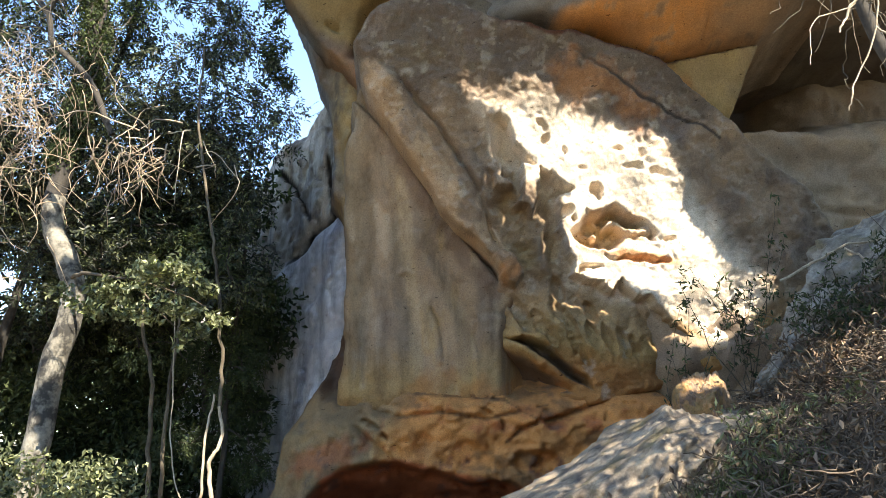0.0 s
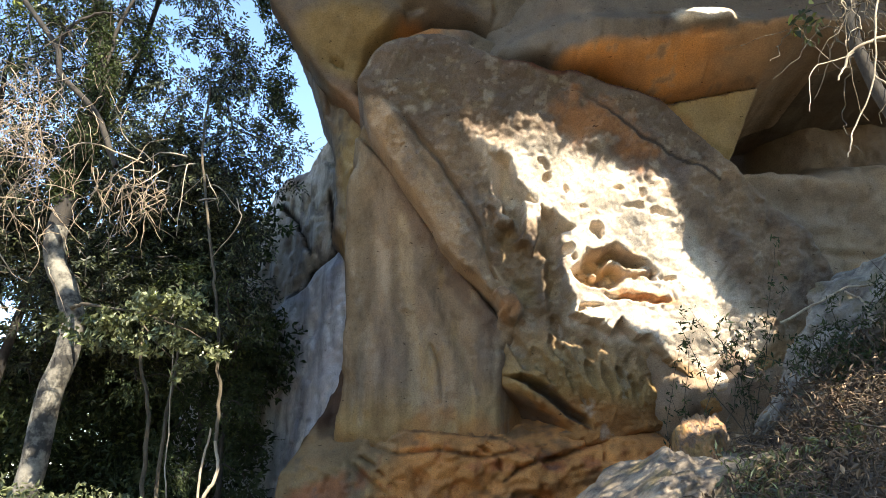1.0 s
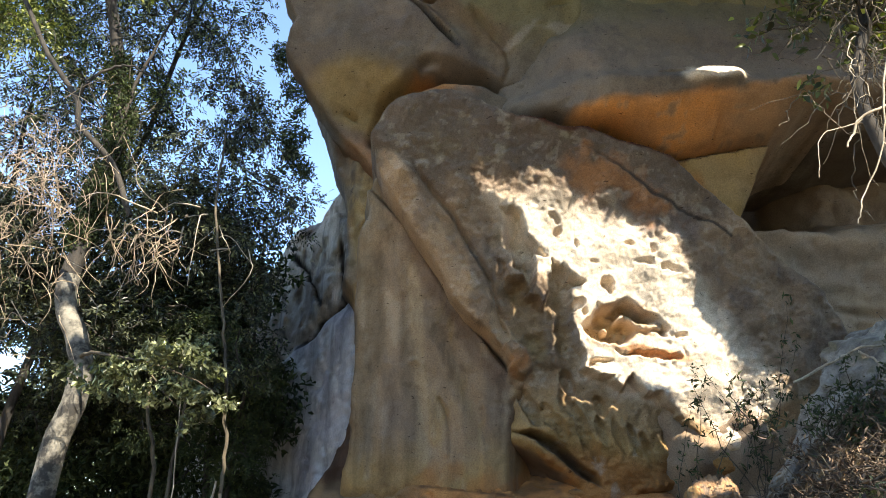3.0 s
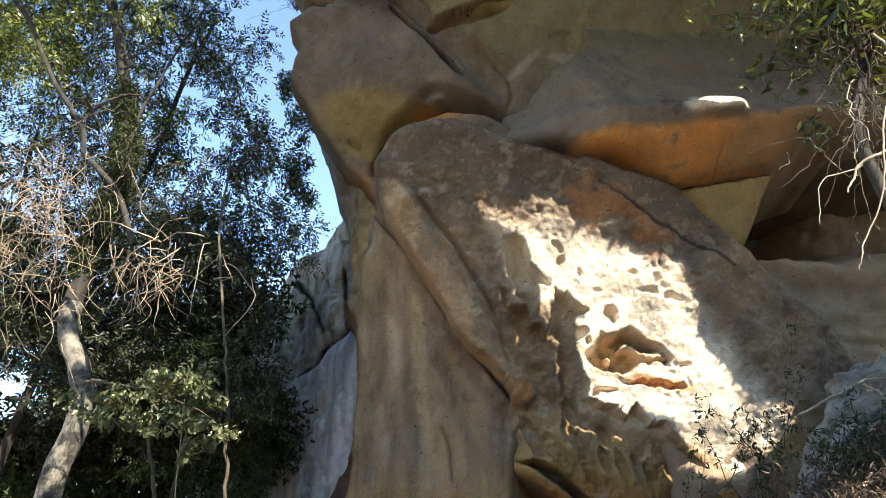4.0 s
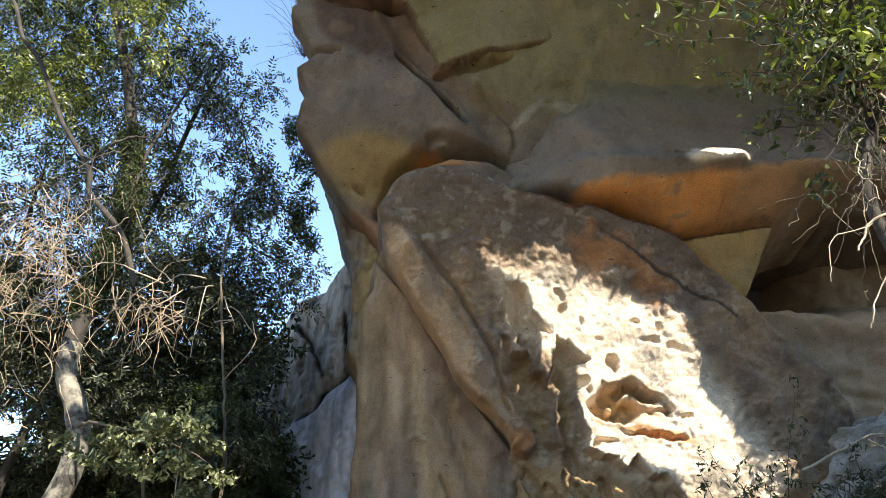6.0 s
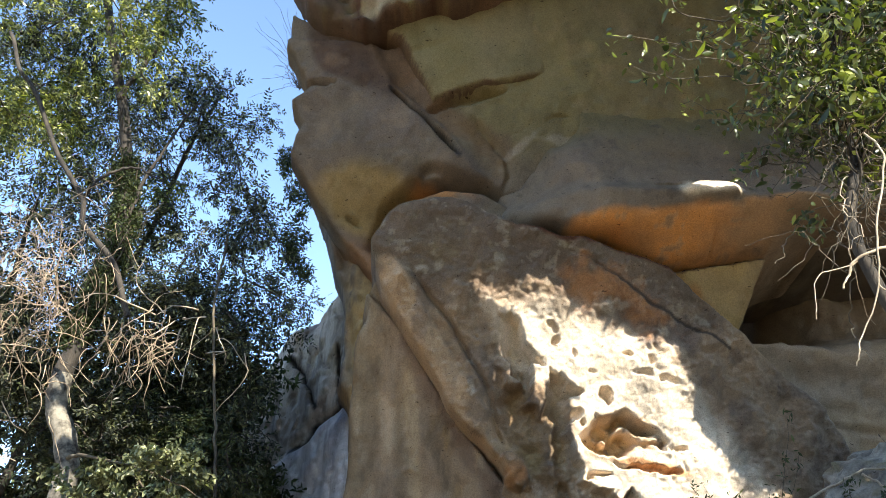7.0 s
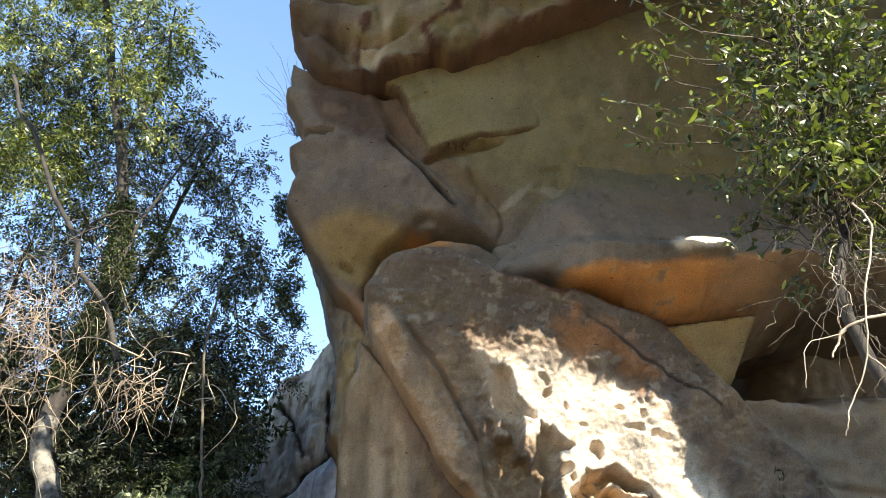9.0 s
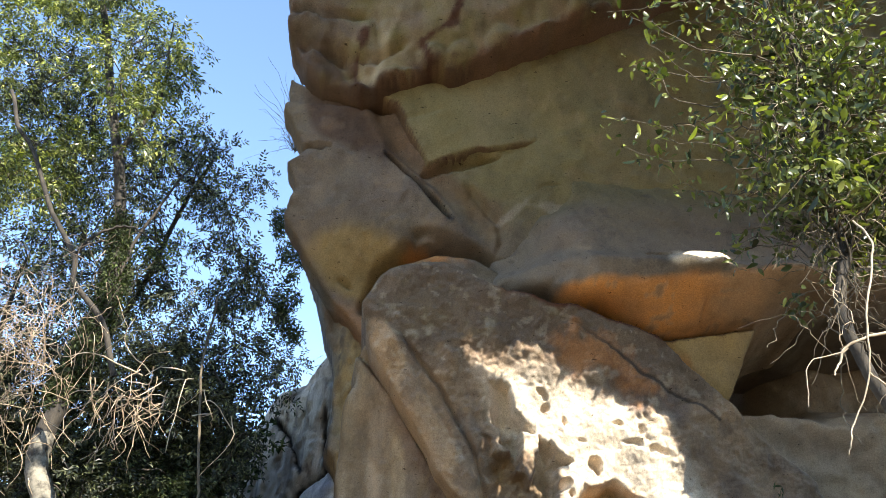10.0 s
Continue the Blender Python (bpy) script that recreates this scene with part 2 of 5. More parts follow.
# the great leaning slab
A_OUT = [(-1.71, 8.96), (-1.78, 9.2), (-1.55, 9.62), (-1.14, 9.93), (-0.47, 10.14), (0.35, 10.06), (1.25, 9.8), (2.3, 9.58), (3.55, 9.5), (4.42, 9.26),
         (4.9, 8.88), (6.05, 7.98), (7.7, 6.8), (8.47, 5.84), (8.05, 4.69), (7.08, 4.0), (6.12, 3.1), (4.53, 2.6), (3.31, 2.4), (2.6, 2.3), (1.9, 2.6),
         (1.25, 3.3), (1.03, 4.3), (1.18, 5.08), (0.3, 5.99), (-0.38, 6.86), (-0.94, 7.59), (-1.54, 8.37)]
A_RIB = [(-1.43, 8.54), (-0.94, 7.89), (-0.27, 6.97), (0.41, 6.14), (1.17, 5.29)]
A_RIB_EDGE = [(-1.04, 8.81), (-0.55, 8.26), (-0.1, 7.81), (0.24, 7.33), (0.75, 6.58), (0.97, 5.88), (1.23, 5.46)]
A_CRACK = [(2.03, 9.46), (2.75, 9.16), (3.45, 8.8), (3.97, 8.49), (4.35, 8.28), (4.87, 8.07), (5.69, 7.72)]
# the bulging part of the face, which ends at its foot and flank in a ragged step
BULGE_FLANK = [(0.3, 8.7), (0.57, 8.26), (1.03, 8.05), (1.37, 7.93), (1.47, 7.68), (1.54, 7.48), (1.89, 7.13), (2.2, 7.0), (2.36, 6.83), (2.62, 6.72), (2.72, 6.62), (2.4, 6.5),
               (2.51, 6.12), (2.47, 5.92), (2.62, 5.51), (2.79, 5.23), (2.72, 5.02), (3.02, 4.92), (3.37, 4.93), (3.57, 4.7), (3.66, 4.9), (3.76, 4.96),
               (3.92, 4.85), (4.13, 4.56), (4.32, 4.62), (4.52, 4.42), (4.69, 4.33), (5.06, 4.01), (5.27, 3.66), (5.63, 3.18)]
BULGE = BULGE_FLANK + [(6.4, 2.4), (9.5, 4.0), (9.5, 8.0), (5.0, 11.5), (0.0, 11.5)]
ISLANDS = ([(0.99, 7.27), (1.21, 7.1), (1.18, 6.92), (1.4, 6.73), (1.06, 6.75), (0.99, 6.97), (0.75, 7.05)],
           [(1.65, 7.12), (1.9, 7.14), (1.96, 6.85), (1.92, 6.51), (1.85, 6.2), (1.72, 6.38), (1.55, 6.42), (1.68, 6.61)],
           [(1.1, 5.35), (1.25, 5.42), (1.5, 5.27), (1.65, 5.05), (1.5, 4.85), (1.2, 4.95)])
CAVE = [(3.01, 6.26), (3.42, 6.39), (3.8, 6.29), (4.26, 6.07), (4.45, 5.85), (4.4, 5.7), (3.82, 5.68), (3.45, 5.56), (2.88, 5.49), (2.71, 5.72), (2.92, 5.96)]
GASH_UP = [(1.32, 3.75), (1.67, 3.79), (2.27, 3.56), (2.6, 3.28), (3.06, 2.93), (3.22, 2.63), (2.71, 2.87), (2.28, 3.22), (1.74, 3.54)]
GASH_LOW = [(0.9, 3.64), (1.3, 3.56), (1.8, 3.32), (2.34, 2.98), (2.84, 2.56), (2.3, 2.6), (1.7, 2.75), (1.3, 2.88), (0.9, 3.2)]


# outline where the slab's colour is paled to strengthen the sunlit patch
A_SUN_PALE = [(0.6, 8.3), (2.6, 8.4), (4.4, 7.4), (6.8, 4.5), (6.0, 3.6), (2.9, 5.0), (1.6, 6.9)]


FINGERS = ((1.74, 4.1, 0.2, 0.34), (2.02, 4.05, 0.16, 0.34), (2.26, 3.8, 0.14, 0.3), (1.55, 4.35, 0.17, 0.3), (2.38, 4.34, 0.17, 0.32), (2.67, 4.07, 0.16, 0.36), (2.74, 3.69, 0.15, 0.34),
           (2.99, 3.45, 0.13, 0.36), (3.15, 3.83, 0.16, 0.36), (3.52, 3.73, 0.17, 0.42), (3.14, 4.3, 0.18, 0.28), (2.42, 4.78, 0.2, 0.3), (3.86, 3.7, 0.12, 0.4), (4.15, 3.5, 0.12, 0.34))


def bulge_step(x, z):
    """How far the flank and foot stand back from the bulge, and the distance from its ragged edge."""
    q = np.c_[x, z, x * 0]
    ex, ez = x + 0.05 * fbm(q * 4.2, 4, 221, 0.6), z + 0.05 * fbm(q * 4.2, 4, 231, 0.6)
    sd = poly_dist(ex, ez, BULGE)
    for isle in ISLANDS:
        sd = np.minimum(sd, poly_dist(ex, ez, isle))
    return 0.52 * smooth(0.0, 0.07, sd) * (1 - 0.75 * smooth(0.3, 1.3, sd)) * smooth(8.5, 7.9, z) * smooth(0.75, 1.3, x), sd


def a_relief(x, z, sd):
    d, t = line_dist(x, z, A_RIB)
    y = -0.08 * smooth(0.36, 0.26, d) * smooth(0, 0.08, t) + groove(x, z, A_RIB_EDGE, 0.05, 0.18)
    y += groove(x, z + 0.04 * fbm(np.c_[x, z, x * 0] * 3, 3, 88), A_CRACK, 0.03, 0.04)
    warp = np.c_[x, z, x * 0 + 4.0]
    wx, wz = x + 0.1 * fbm(warp * 2.2, 4, 201), z + 0.1 * fbm(warp * 2.2, 4, 202)
    step, sd_b = bulge_step(x, z)
    y += step
    # shallow hollows left by weathering on the flank
    zone = smooth(0.05, 0.3, sd_b) * smooth(4.6, 5.2, z) * smooth(8.0, 7.2, z) * smooth(0.5, 1.0, x)
    d1, gap = cells(wx * 1.0, wz * 0.7, 1.7, 211)
    y += zone * 0.16 * smooth(0.6, 0.15, d1)
    d1, gap = cells(wx, wz, 4.6, 213)
    y += 0.04 * smooth(0.42, 0.1, d1) * smooth(0.35, 0.8, fbm(warp * 1.1, 3, 215)) * smooth(9.0, 8.2, z)
    # the cave in the bulge, with its ledge, and the smaller holes round it
    d = poly_dist(wx, wz, CAVE)
    y += 0.62 * smooth(0.02, -0.12, d) + 0.12 * smooth(-0.1, -0.3, d)
    y += 0.1 * fbm(np.c_[x, z, x * 0] * 4.5, 4, 241) * smooth(0.02, -0.1, d)
    y -= 0.5 * smooth(0.1, 0.03, line_dist(wx, wz, [(3.45, 6.06), (3.68, 6.0), (3.84, 5.82), (4.3, 5.83)])[0]) + pit(wx, wz, 3.17, 5.87, 0.09, 0.1, 0.5, 0, 0.3)
    for cx, cz, rx, rz, dep, tn in ((3.21, 6.73, 0.17, 0.22, 0.4, 10), (4.15, 5.36, 0.74, 0.08, 0.3, -7), (3.1, 5.12, 0.28, 0.05, 0.25, 4), (2.0, 7.59, 0.12, 0.1, 0.2, 20), (1.95, 7.84, 0.1, 0.08, 0.15, 0),
                                    (3.55, 7.49, 0.1, 0.06, 0.15, 0), (3.89, 7.16, 0.15, 0.1, 0.16, -20), (3.98, 7.39, 0.06, 0.04, 0.12, 0), (4.4, 6.98, 0.2, 0.06, 0.14, -25), (2.62, 6.2, 0.1, 0.14, 0.2, 0),
                                    (2.75, 5.98, 0.06, 0.08, 0.2, 0), (4.7, 5.75, 0.14, 0.04, 0.15, -20), (2.9, 7.05, 0.08, 0.06, 0.14, 0), (2.5, 7.4, 0.1, 0.05, 0.12, -20)):
        y += pit(wx, wz, cx, cz, rx, rz, dep, tn, 0.26)
    # finger-shaped hollows of the lower edge
    ux, uz = x + 0.35 * (wx - x), z + 0.35 * (wz - z)
    y += np.max([pit(ux, uz, cx, cz, rx * 0.8, rz * 0.95, 0.1 + 0.55 * rx, 24, 0.16) for cx, cz, rx, rz in FINGERS], 0)
    # two open gashes below, with a finger of stone between them
    y += 0.6 * smooth(0.02, -0.1, poly_dist(ux, uz, GASH_UP)) + 0.75 * smooth(0.02, -0.16, poly_dist(ux, uz, GASH_LOW))
    # the lower flank runs into the column
    y += 0.45 * smooth(-0.5, -0.02, sd) * smooth(4.9, 4.2, z) * smooth(2.7, 1.8, x)
    y -= groove(ux, uz, [(1.35, 3.66), (1.8, 3.43), (2.3, 3.1), (2.85, 2.72)], 0.09, 0.16)
    return y


def a_colour(t, x, z, sd, p):
    n1, n2 = fbm(p * 0.8, 4, 5), fbm(p * 2.3, 4, 9)
    t = stain_or_light(t, BUFF, 0.5 + 0.5 * n1)
    # sunlight painted in: how far the stone is paled inside that outline
    sun_pale = smooth(0.3, -0.25, poly_dist(x, z, A_SUN_PALE) + 0.3 * n1)
    d, _ = line_dist(x, z, A_RIB)
    t = stain_or_light(t, BUFF * 1.2, smooth(0.4, 0.28, d) * (0.95 + 0.3 * n2))
    t = stain_or_light(t, OCHRE, smooth(5.2, 3.4, z + 0.4 * n1) * 0.75)
    t = stain_or_light(t, ORANGE * 0.75, smooth(3.7, 2.9, z + 0.35 * n1) * 0.75)
    t = stain_or_light(t, np.array((0.66, 0.59, 0.485)), sun_pale * 0.97 * smooth(3.2, 4.2, z + 0.3 * (x - 2.5)))
    t = stain_or_light(t, np.array((0.36, 0.25, 0.15)), smooth(0.06, -0.06, poly_dist(x, z, CAVE) + 0.06 * n2) * 0.7)
    t = stain_or_light(t, ORANGE * 0.9, smooth(1.3, 0.7, ellipse(x, z, 4.15, 5.36, 0.75, 0.1, -7) + 0.3 * n2) * 0.8)
    t = stain_or_light(t, ORANGE, smooth(1.2, 0.5, ellipse(x, z, 1.4, 5.05, 0.22, 0.2) + 0.3 * n2) * 0.5)
    t = stain_or_light(t, DARK, smooth(0.35, 0.9, n1 + 0.5 * n2) * smooth(4.5, 5.5, z) * 0.35 * (1 - sun_pale))
    t = stain_or_light(t, np.array((0.15, 0.13, 0.13)), smooth(0.7, 0.1, line_dist(x, z, [(0.3, 9.3), (1.6, 9.1), (2.6, 8.75), (4.6, 7.9)])[0] + 0.3 * n2) * 0.6)
    t = stain_or_light(t, GREEN * 0.8, smooth(1.3, 0.6, ellipse(x, z, -0.4, 9.2, 0.7, 0.5, 20) + 0.5 * n2) * 0.45)
    # shade of the hollow beside the cave, painted dark grey
    t = stain_or_light(t, np.array((0.16, 0.15, 0.15)), smooth(1.2, 0.7, ellipse(x, z, 2.25, 5.7, 0.4, 0.65, 10) + 0.3 * n2) * 0.6)
    t = stain_or_light(t, np.array((0.115, 0.098, 0.09)), smooth(0.1, 0.6, fbm(p * 1.7, 4, 93)) * 0.5 * (1 - sun_pale) * smooth(4.5, 5.5, z))
    t = stain_or_light(t, GREY * 0.66, smooth(7.7, 8.9, z + 0.3 * n1) * 0.7 * smooth(0.25, 0.4, line_dist(x, z, A_RIB)[0]))
    t = stain_or_light(t, GREEN, smooth(0.2, 0.9, n2) * smooth(8, 9.5, z) * 0.35)
    t = stain_or_light(t, PALE, smooth(0.55, 0.9, n2) * 0.4)
    t = stain_or_light(t, PALE, smooth(0.5, 0.7, fbm(p * 6, 3, 94)) * 0.3 * smooth(7.4, 8.4, z))
    t = stain_or_light(t, np.array((0.4, 0.2, 0.085)), smooth(0.3, -0.2, poly_dist(x, z, [(2.2, 9.0), (3.1, 8.95), (3.7, 8.6), (4.3, 8.1), (3.5, 8.25), (2.46, 8.5)]) + 0.25 * n2 + 0.1 * fbm(p * 7, 3, 92)) * 0.75)
    t = stain_or_light(t, OCHRE * 0.7, smooth(0.25, 0.6, a_relief(x, z, sd) - 0.1) * smooth(4.8, 5.2, z) * 0.6)
    # outside the sun patch the slab is painted darker
    t = t * (np.array((0.84, 0.8, 0.76))[None] + np.outer(sun_pale, (0.16, 0.2, 0.24)))
    # the gashes' inner shade is painted dark brown
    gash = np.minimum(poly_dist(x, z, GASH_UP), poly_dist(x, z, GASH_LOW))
    t = stain_or_light(t, np.array((0.13, 0.095, 0.07)), smooth(0.0, -0.08, gash + 0.04 * n2) * 0.85)
    # shadow line under the overhang, painted along the slab's top rim
    t = stain_or_light(t, RUST * 0.25, smooth(-0.16, -0.05, sd + 0.05 * n2) * smooth(0.7, 1.6, x) * smooth(4.8, 4.3, x) * smooth(8.8, 9.2, z) * 0.9)
    return stain_or_light(t, DARK * 0.5, smooth(2.2, 3.6, x) * smooth(0.05, 0.015, line_dist(x, z + 0.04 * fbm(np.c_[x, z, x * 0] * 3, 3, 88), A_CRACK)[0]) * 0.9)


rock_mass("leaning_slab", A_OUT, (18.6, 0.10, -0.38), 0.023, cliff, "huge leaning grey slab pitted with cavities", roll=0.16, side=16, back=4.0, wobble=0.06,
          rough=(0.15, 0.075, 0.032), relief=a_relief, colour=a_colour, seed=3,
          calm=lambda x, z: 1 - 0.6 * smooth(0.3, -0.3, poly_dist(x, z, A_SUN_PALE)))

# the fluted column under it
B_OUT = [(-1.68, 8.89), (-1.94, 8.62), (-2.03, 7.13), (-2.07, 5.11), (-2.16, 3.49), (-2.26, 2.67), (-2.3, 1.3), (0.9, 1.3), (1.7, 1.8), (1.75, 3.2), (1.6, 4.3), (1.7, 5.2), (0.5, 7.2), (-1.0, 8.9)]
B_FLUTES = [[(-1.51, 7.57), (-1.37, 6.01), (-1.6, 4.19), (-1.71, 2.55)], [(-0.99, 7.13), (-0.91, 5.11), (-0.53, 3.72), (-0.23, 3.02)], [(-0.64, 6.01), (-0.29, 5.22), (0.19, 4.19), (0.37, 3.25)], [(-1.22, 7.57), (-1.12, 5.79), (-1.01, 4.19), (-0.94, 2.78)], [(-0.28, 5.78), (0.19, 4.88), (0.61, 3.95), (0.9, 3.13)]]
B_SEAM = [(-1.8, 8.6), (-0.98, 7.81), (-0.4, 6.97), (0.31, 6.08), (1.22, 5.04)]


def b_face(x, z):
    """Upright below, then leaning out under the slab."""
    return 17.75 - 0.34 * np.log1p(np.exp((z - 3.6) * 3)) / 3 - 0.02 * x


def b_relief(x, z, sd):
    y = 0.2 * smooth(-1.6, 1.0, x) + groove(x, z, B_SEAM, 0.07, 0.35, False)
    for k, f in enumerate(B_FLUTES):
        y += groove(x, z, f, 0.16, (0.1, 0.08, -0.1, -0.06, 0.1)[k])
    y += groove(x, z, [(-0.3, 4.45), (-0.1, 4.1), (-0.02, 3.75), (0.01, 3.13)], 0.03, 0.14)
    y += groove(x, z, [(0.62, 4.2), (0.73, 4.17), (0.7, 3.77), (0.78, 3.37)], 0.03, 0.12) - 0.12 * smooth(0.62, 0.74, x) * smooth(4.3, 4.1, z)
    y += groove(x, z, [(-0.95, 5.05), (-0.75, 5.12), (-0.6, 5.0)], 0.05, -0.06)
    return y + 1.2 * smooth(2.6, 1.2, z) + 0.8 * smooth(1.15, 1.7, x) * smooth(4.7, 4.0, z)


def b_colour(t, x, z, sd, p):
    n1, n2 = fbm(p * (0.9, 0.9, 0.22), 4, 15), fbm(p * (3, 3, 0.5), 4, 19)
    t = stain_or_light(t, BUFF, 0.55 + 0.3 * n1 + 0.3 * n2 + 0.3 * smooth(-1.0, 0.2, x) * smooth(6.5, 4, z))
    t = stain_or_light(t, np.array((0.2, 0.165, 0.1)), smooth(-1.2, -1.9, x + 0.1 * n2) * 0.45)
    t = stain_or_light(t, np.array((0.46, 0.36, 0.235)), smooth(0.2, 0.06, line_dist(x, z, [(-0.9, 6.9), (-0.75, 5.4), (-0.6, 4.4), (-0.55, 3.1)])[0] + 0.06 * n2) * 0.7)
    t = stain_or_light(t, OCHRE, smooth(0.2, 0.8, n2 + 0.3 * n1) * smooth(-1.2, -0.4, x) * 0.4)
    t = stain_or_light(t, OCHRE, smooth(3.6, 2.5, z + 0.4 * n1) * 0.7)
    t = stain_or_light(t, DARK * 1.5, smooth(0.35, 0.9, -n1 + 0.3 * n2) * 0.3)
    t = stain_or_light(t, np.array((0.2, 0.14, 0.1)), smooth(0.25, 0.02, line_dist(x, z, [(-1.0, 7.5), (-0.4, 6.5), (0.5, 5.4), (1.1, 4.6)])[0] + 0.1 * n2) * 0.7)
    n3 = fbm(p * 1.6, 4, 17)
    t = stain_or_light(t, FOOT_TONE, smooth(3.1, 2.2, z + 0.3 * n3) * smooth(-0.4, -1.2, x) * 0.85)
    t = stain_or_light(t, ORANGE * 0.75, smooth(3.1, 2.6, z + 0.5 * n3 - 0.12 * x) * smooth(-1.2, -0.4, x) * 0.6)
    return stain_or_light(t, PALE, smooth(0.5, 0.9, n2) * 0.25) * (0.86, 0.82, 0.77)


rock_mass("fluted_column", B_OUT, b_face, 0.04, cliff, "grey buff column with water-worn flutes", roll=0.3, side=9, back=3.0,
          rough=(0.08, 0.03, 0.018), relief=b_relief, colour=b_colour, seed=5, material=FLUTED)

# the orange foot with its red hollow
C_OUT = [(-3.9, -1.0), (-3.64, 0.4), (-3.46, 1.4), (-3.09, 2.2), (-2.65, 3.24), (-2.31, 4.44), (0.19, 4.2), (3.99, 3.48), (4.6, 3.0),
         (4.9, 2.4), (5.2, 1.0), (5.4, -1.0)]
C_RIM = ([-6, -3.0, -2.57, -2.12, -0.97, 0.18, 1.33, 2.2, 6], [-3, 0.2, 0.73, 1.05, 1.25, 0.98, 0.79, 0.5, -3])


def c_relief(x, z, sd):
    rim = np.interp(x, *C_RIM) + 0.08 * fbm(np.c_[x, z, x * 0] * 1.6, 3, 31)
    y = 0.9 * smooth(0.02, -0.16, z - rim) + 1.3 * smooth(-0.1, -1.0, z - rim)
    y += 0.75 * smooth(2.2, 3.7, z) + 0.6 * smooth(2.3, 3.1, z) * smooth(0.6, 1.5, x) - 0.25 * np.exp(-((z - 1.9) / 0.5) ** 2) * smooth(-1.4, -0.6, x)
    y += groove(x, z, [(-0.6, 2.6), (0.12, 2.54), (0.69, 2.52), (1.27, 2.46), (1.95, 2.04)], 0.04, 0.15)
    y += groove(x, z, [(1.3, 1.6), (1.6, 1.85), (2.0, 2.0), (2.4, 2.09), (2.98, 2.28), (3.67, 2.58)], 0.06, 0.25)
    y += groove(x, z, [(-1.9, 1.95), (-1.5, 1.6), (-1.0, 1.2)], 0.06, 0.2) + groove(x, z, [(-1.6, 2.3), (-0.9, 2.1), (0.0, 2.2), (0.9, 2.05), (2.2, 2.35)], 0.045, 0.16)
    q3 = np.c_[x, z, x * 0 + 9.0]
    gx, gz = x + 0.25 * fbm(q3 * 1.5, 4, 301), z + 0.2 * fbm(q3 * 1.5, 4, 302)
    d1, gap = cells(gx * 0.8, gz * 1.5, 1.3, 303)
    y += smooth(2.7, 2.3, z) * smooth(-1.6, -0.4, x) * (0.09 * smooth(0.07, 0.0, gap) + 0.2 * (hash3(np.floor(gx).astype(np.int64), np.floor(gz * 2).astype(np.int64), (gx * 0).astype(np.int64), 7) - 0.5))
    y += pit(x, z, 0.55, 1.3, 0.4, 0.32, 0.2) + pit(x, z, 1.9, 1.2, 0.5, 0.25, 0.25) + pit(x, z, 0.9, 2.22, 0.18, 0.05, 0.25, -22) + pit(x, z, 1.22, 1.92, 0.05, 0.12, 0.25, 20) + pit(x, z, -1.5, 1.96, 0.2, 0.045, 0.25, -28) + pit(x, z, -1.2, 1.7, 0.12, 0.04, 0.25, -40)
    y += pit(x, z, 2.4, 2.0, 0.35, 0.14, 0.3, 15) + pit(x, z, -0.4, 1.5, 0.2, 0.3, 0.15)
    y += 0.4 * smooth(1.8, 2.4, z) * smooth(-0.5, -1.3, x)
    ledge = np.interp(x, [-0.9, 0.12, 0.69, 1.27, 1.95, 3.5], [2.6, 2.54, 2.52, 2.44, 2.08, 1.9]) + 0.09 * fbm(q3 * 1.6, 4, 305)
    y += (0.55 - 0.3 * smooth(0.5, 1.2, x)) * smooth(-0.04, 0.18, z - ledge) * smooth(-1.0, -0.5, x)
    y += 0.7 * smooth(2.3, 2.8, z) * smooth(-1.9, -2.15, x) * smooth(-2.75, -2.45, x)
    bed = np.sin((z + 0.12 * x + 0.1 * fbm(np.c_[x, z, x * 0], 3, 33)) * 16)
    return y + 0.012 * bed * smooth(3.0, 2.4, z) * smooth(-1.8, -0.8, x)


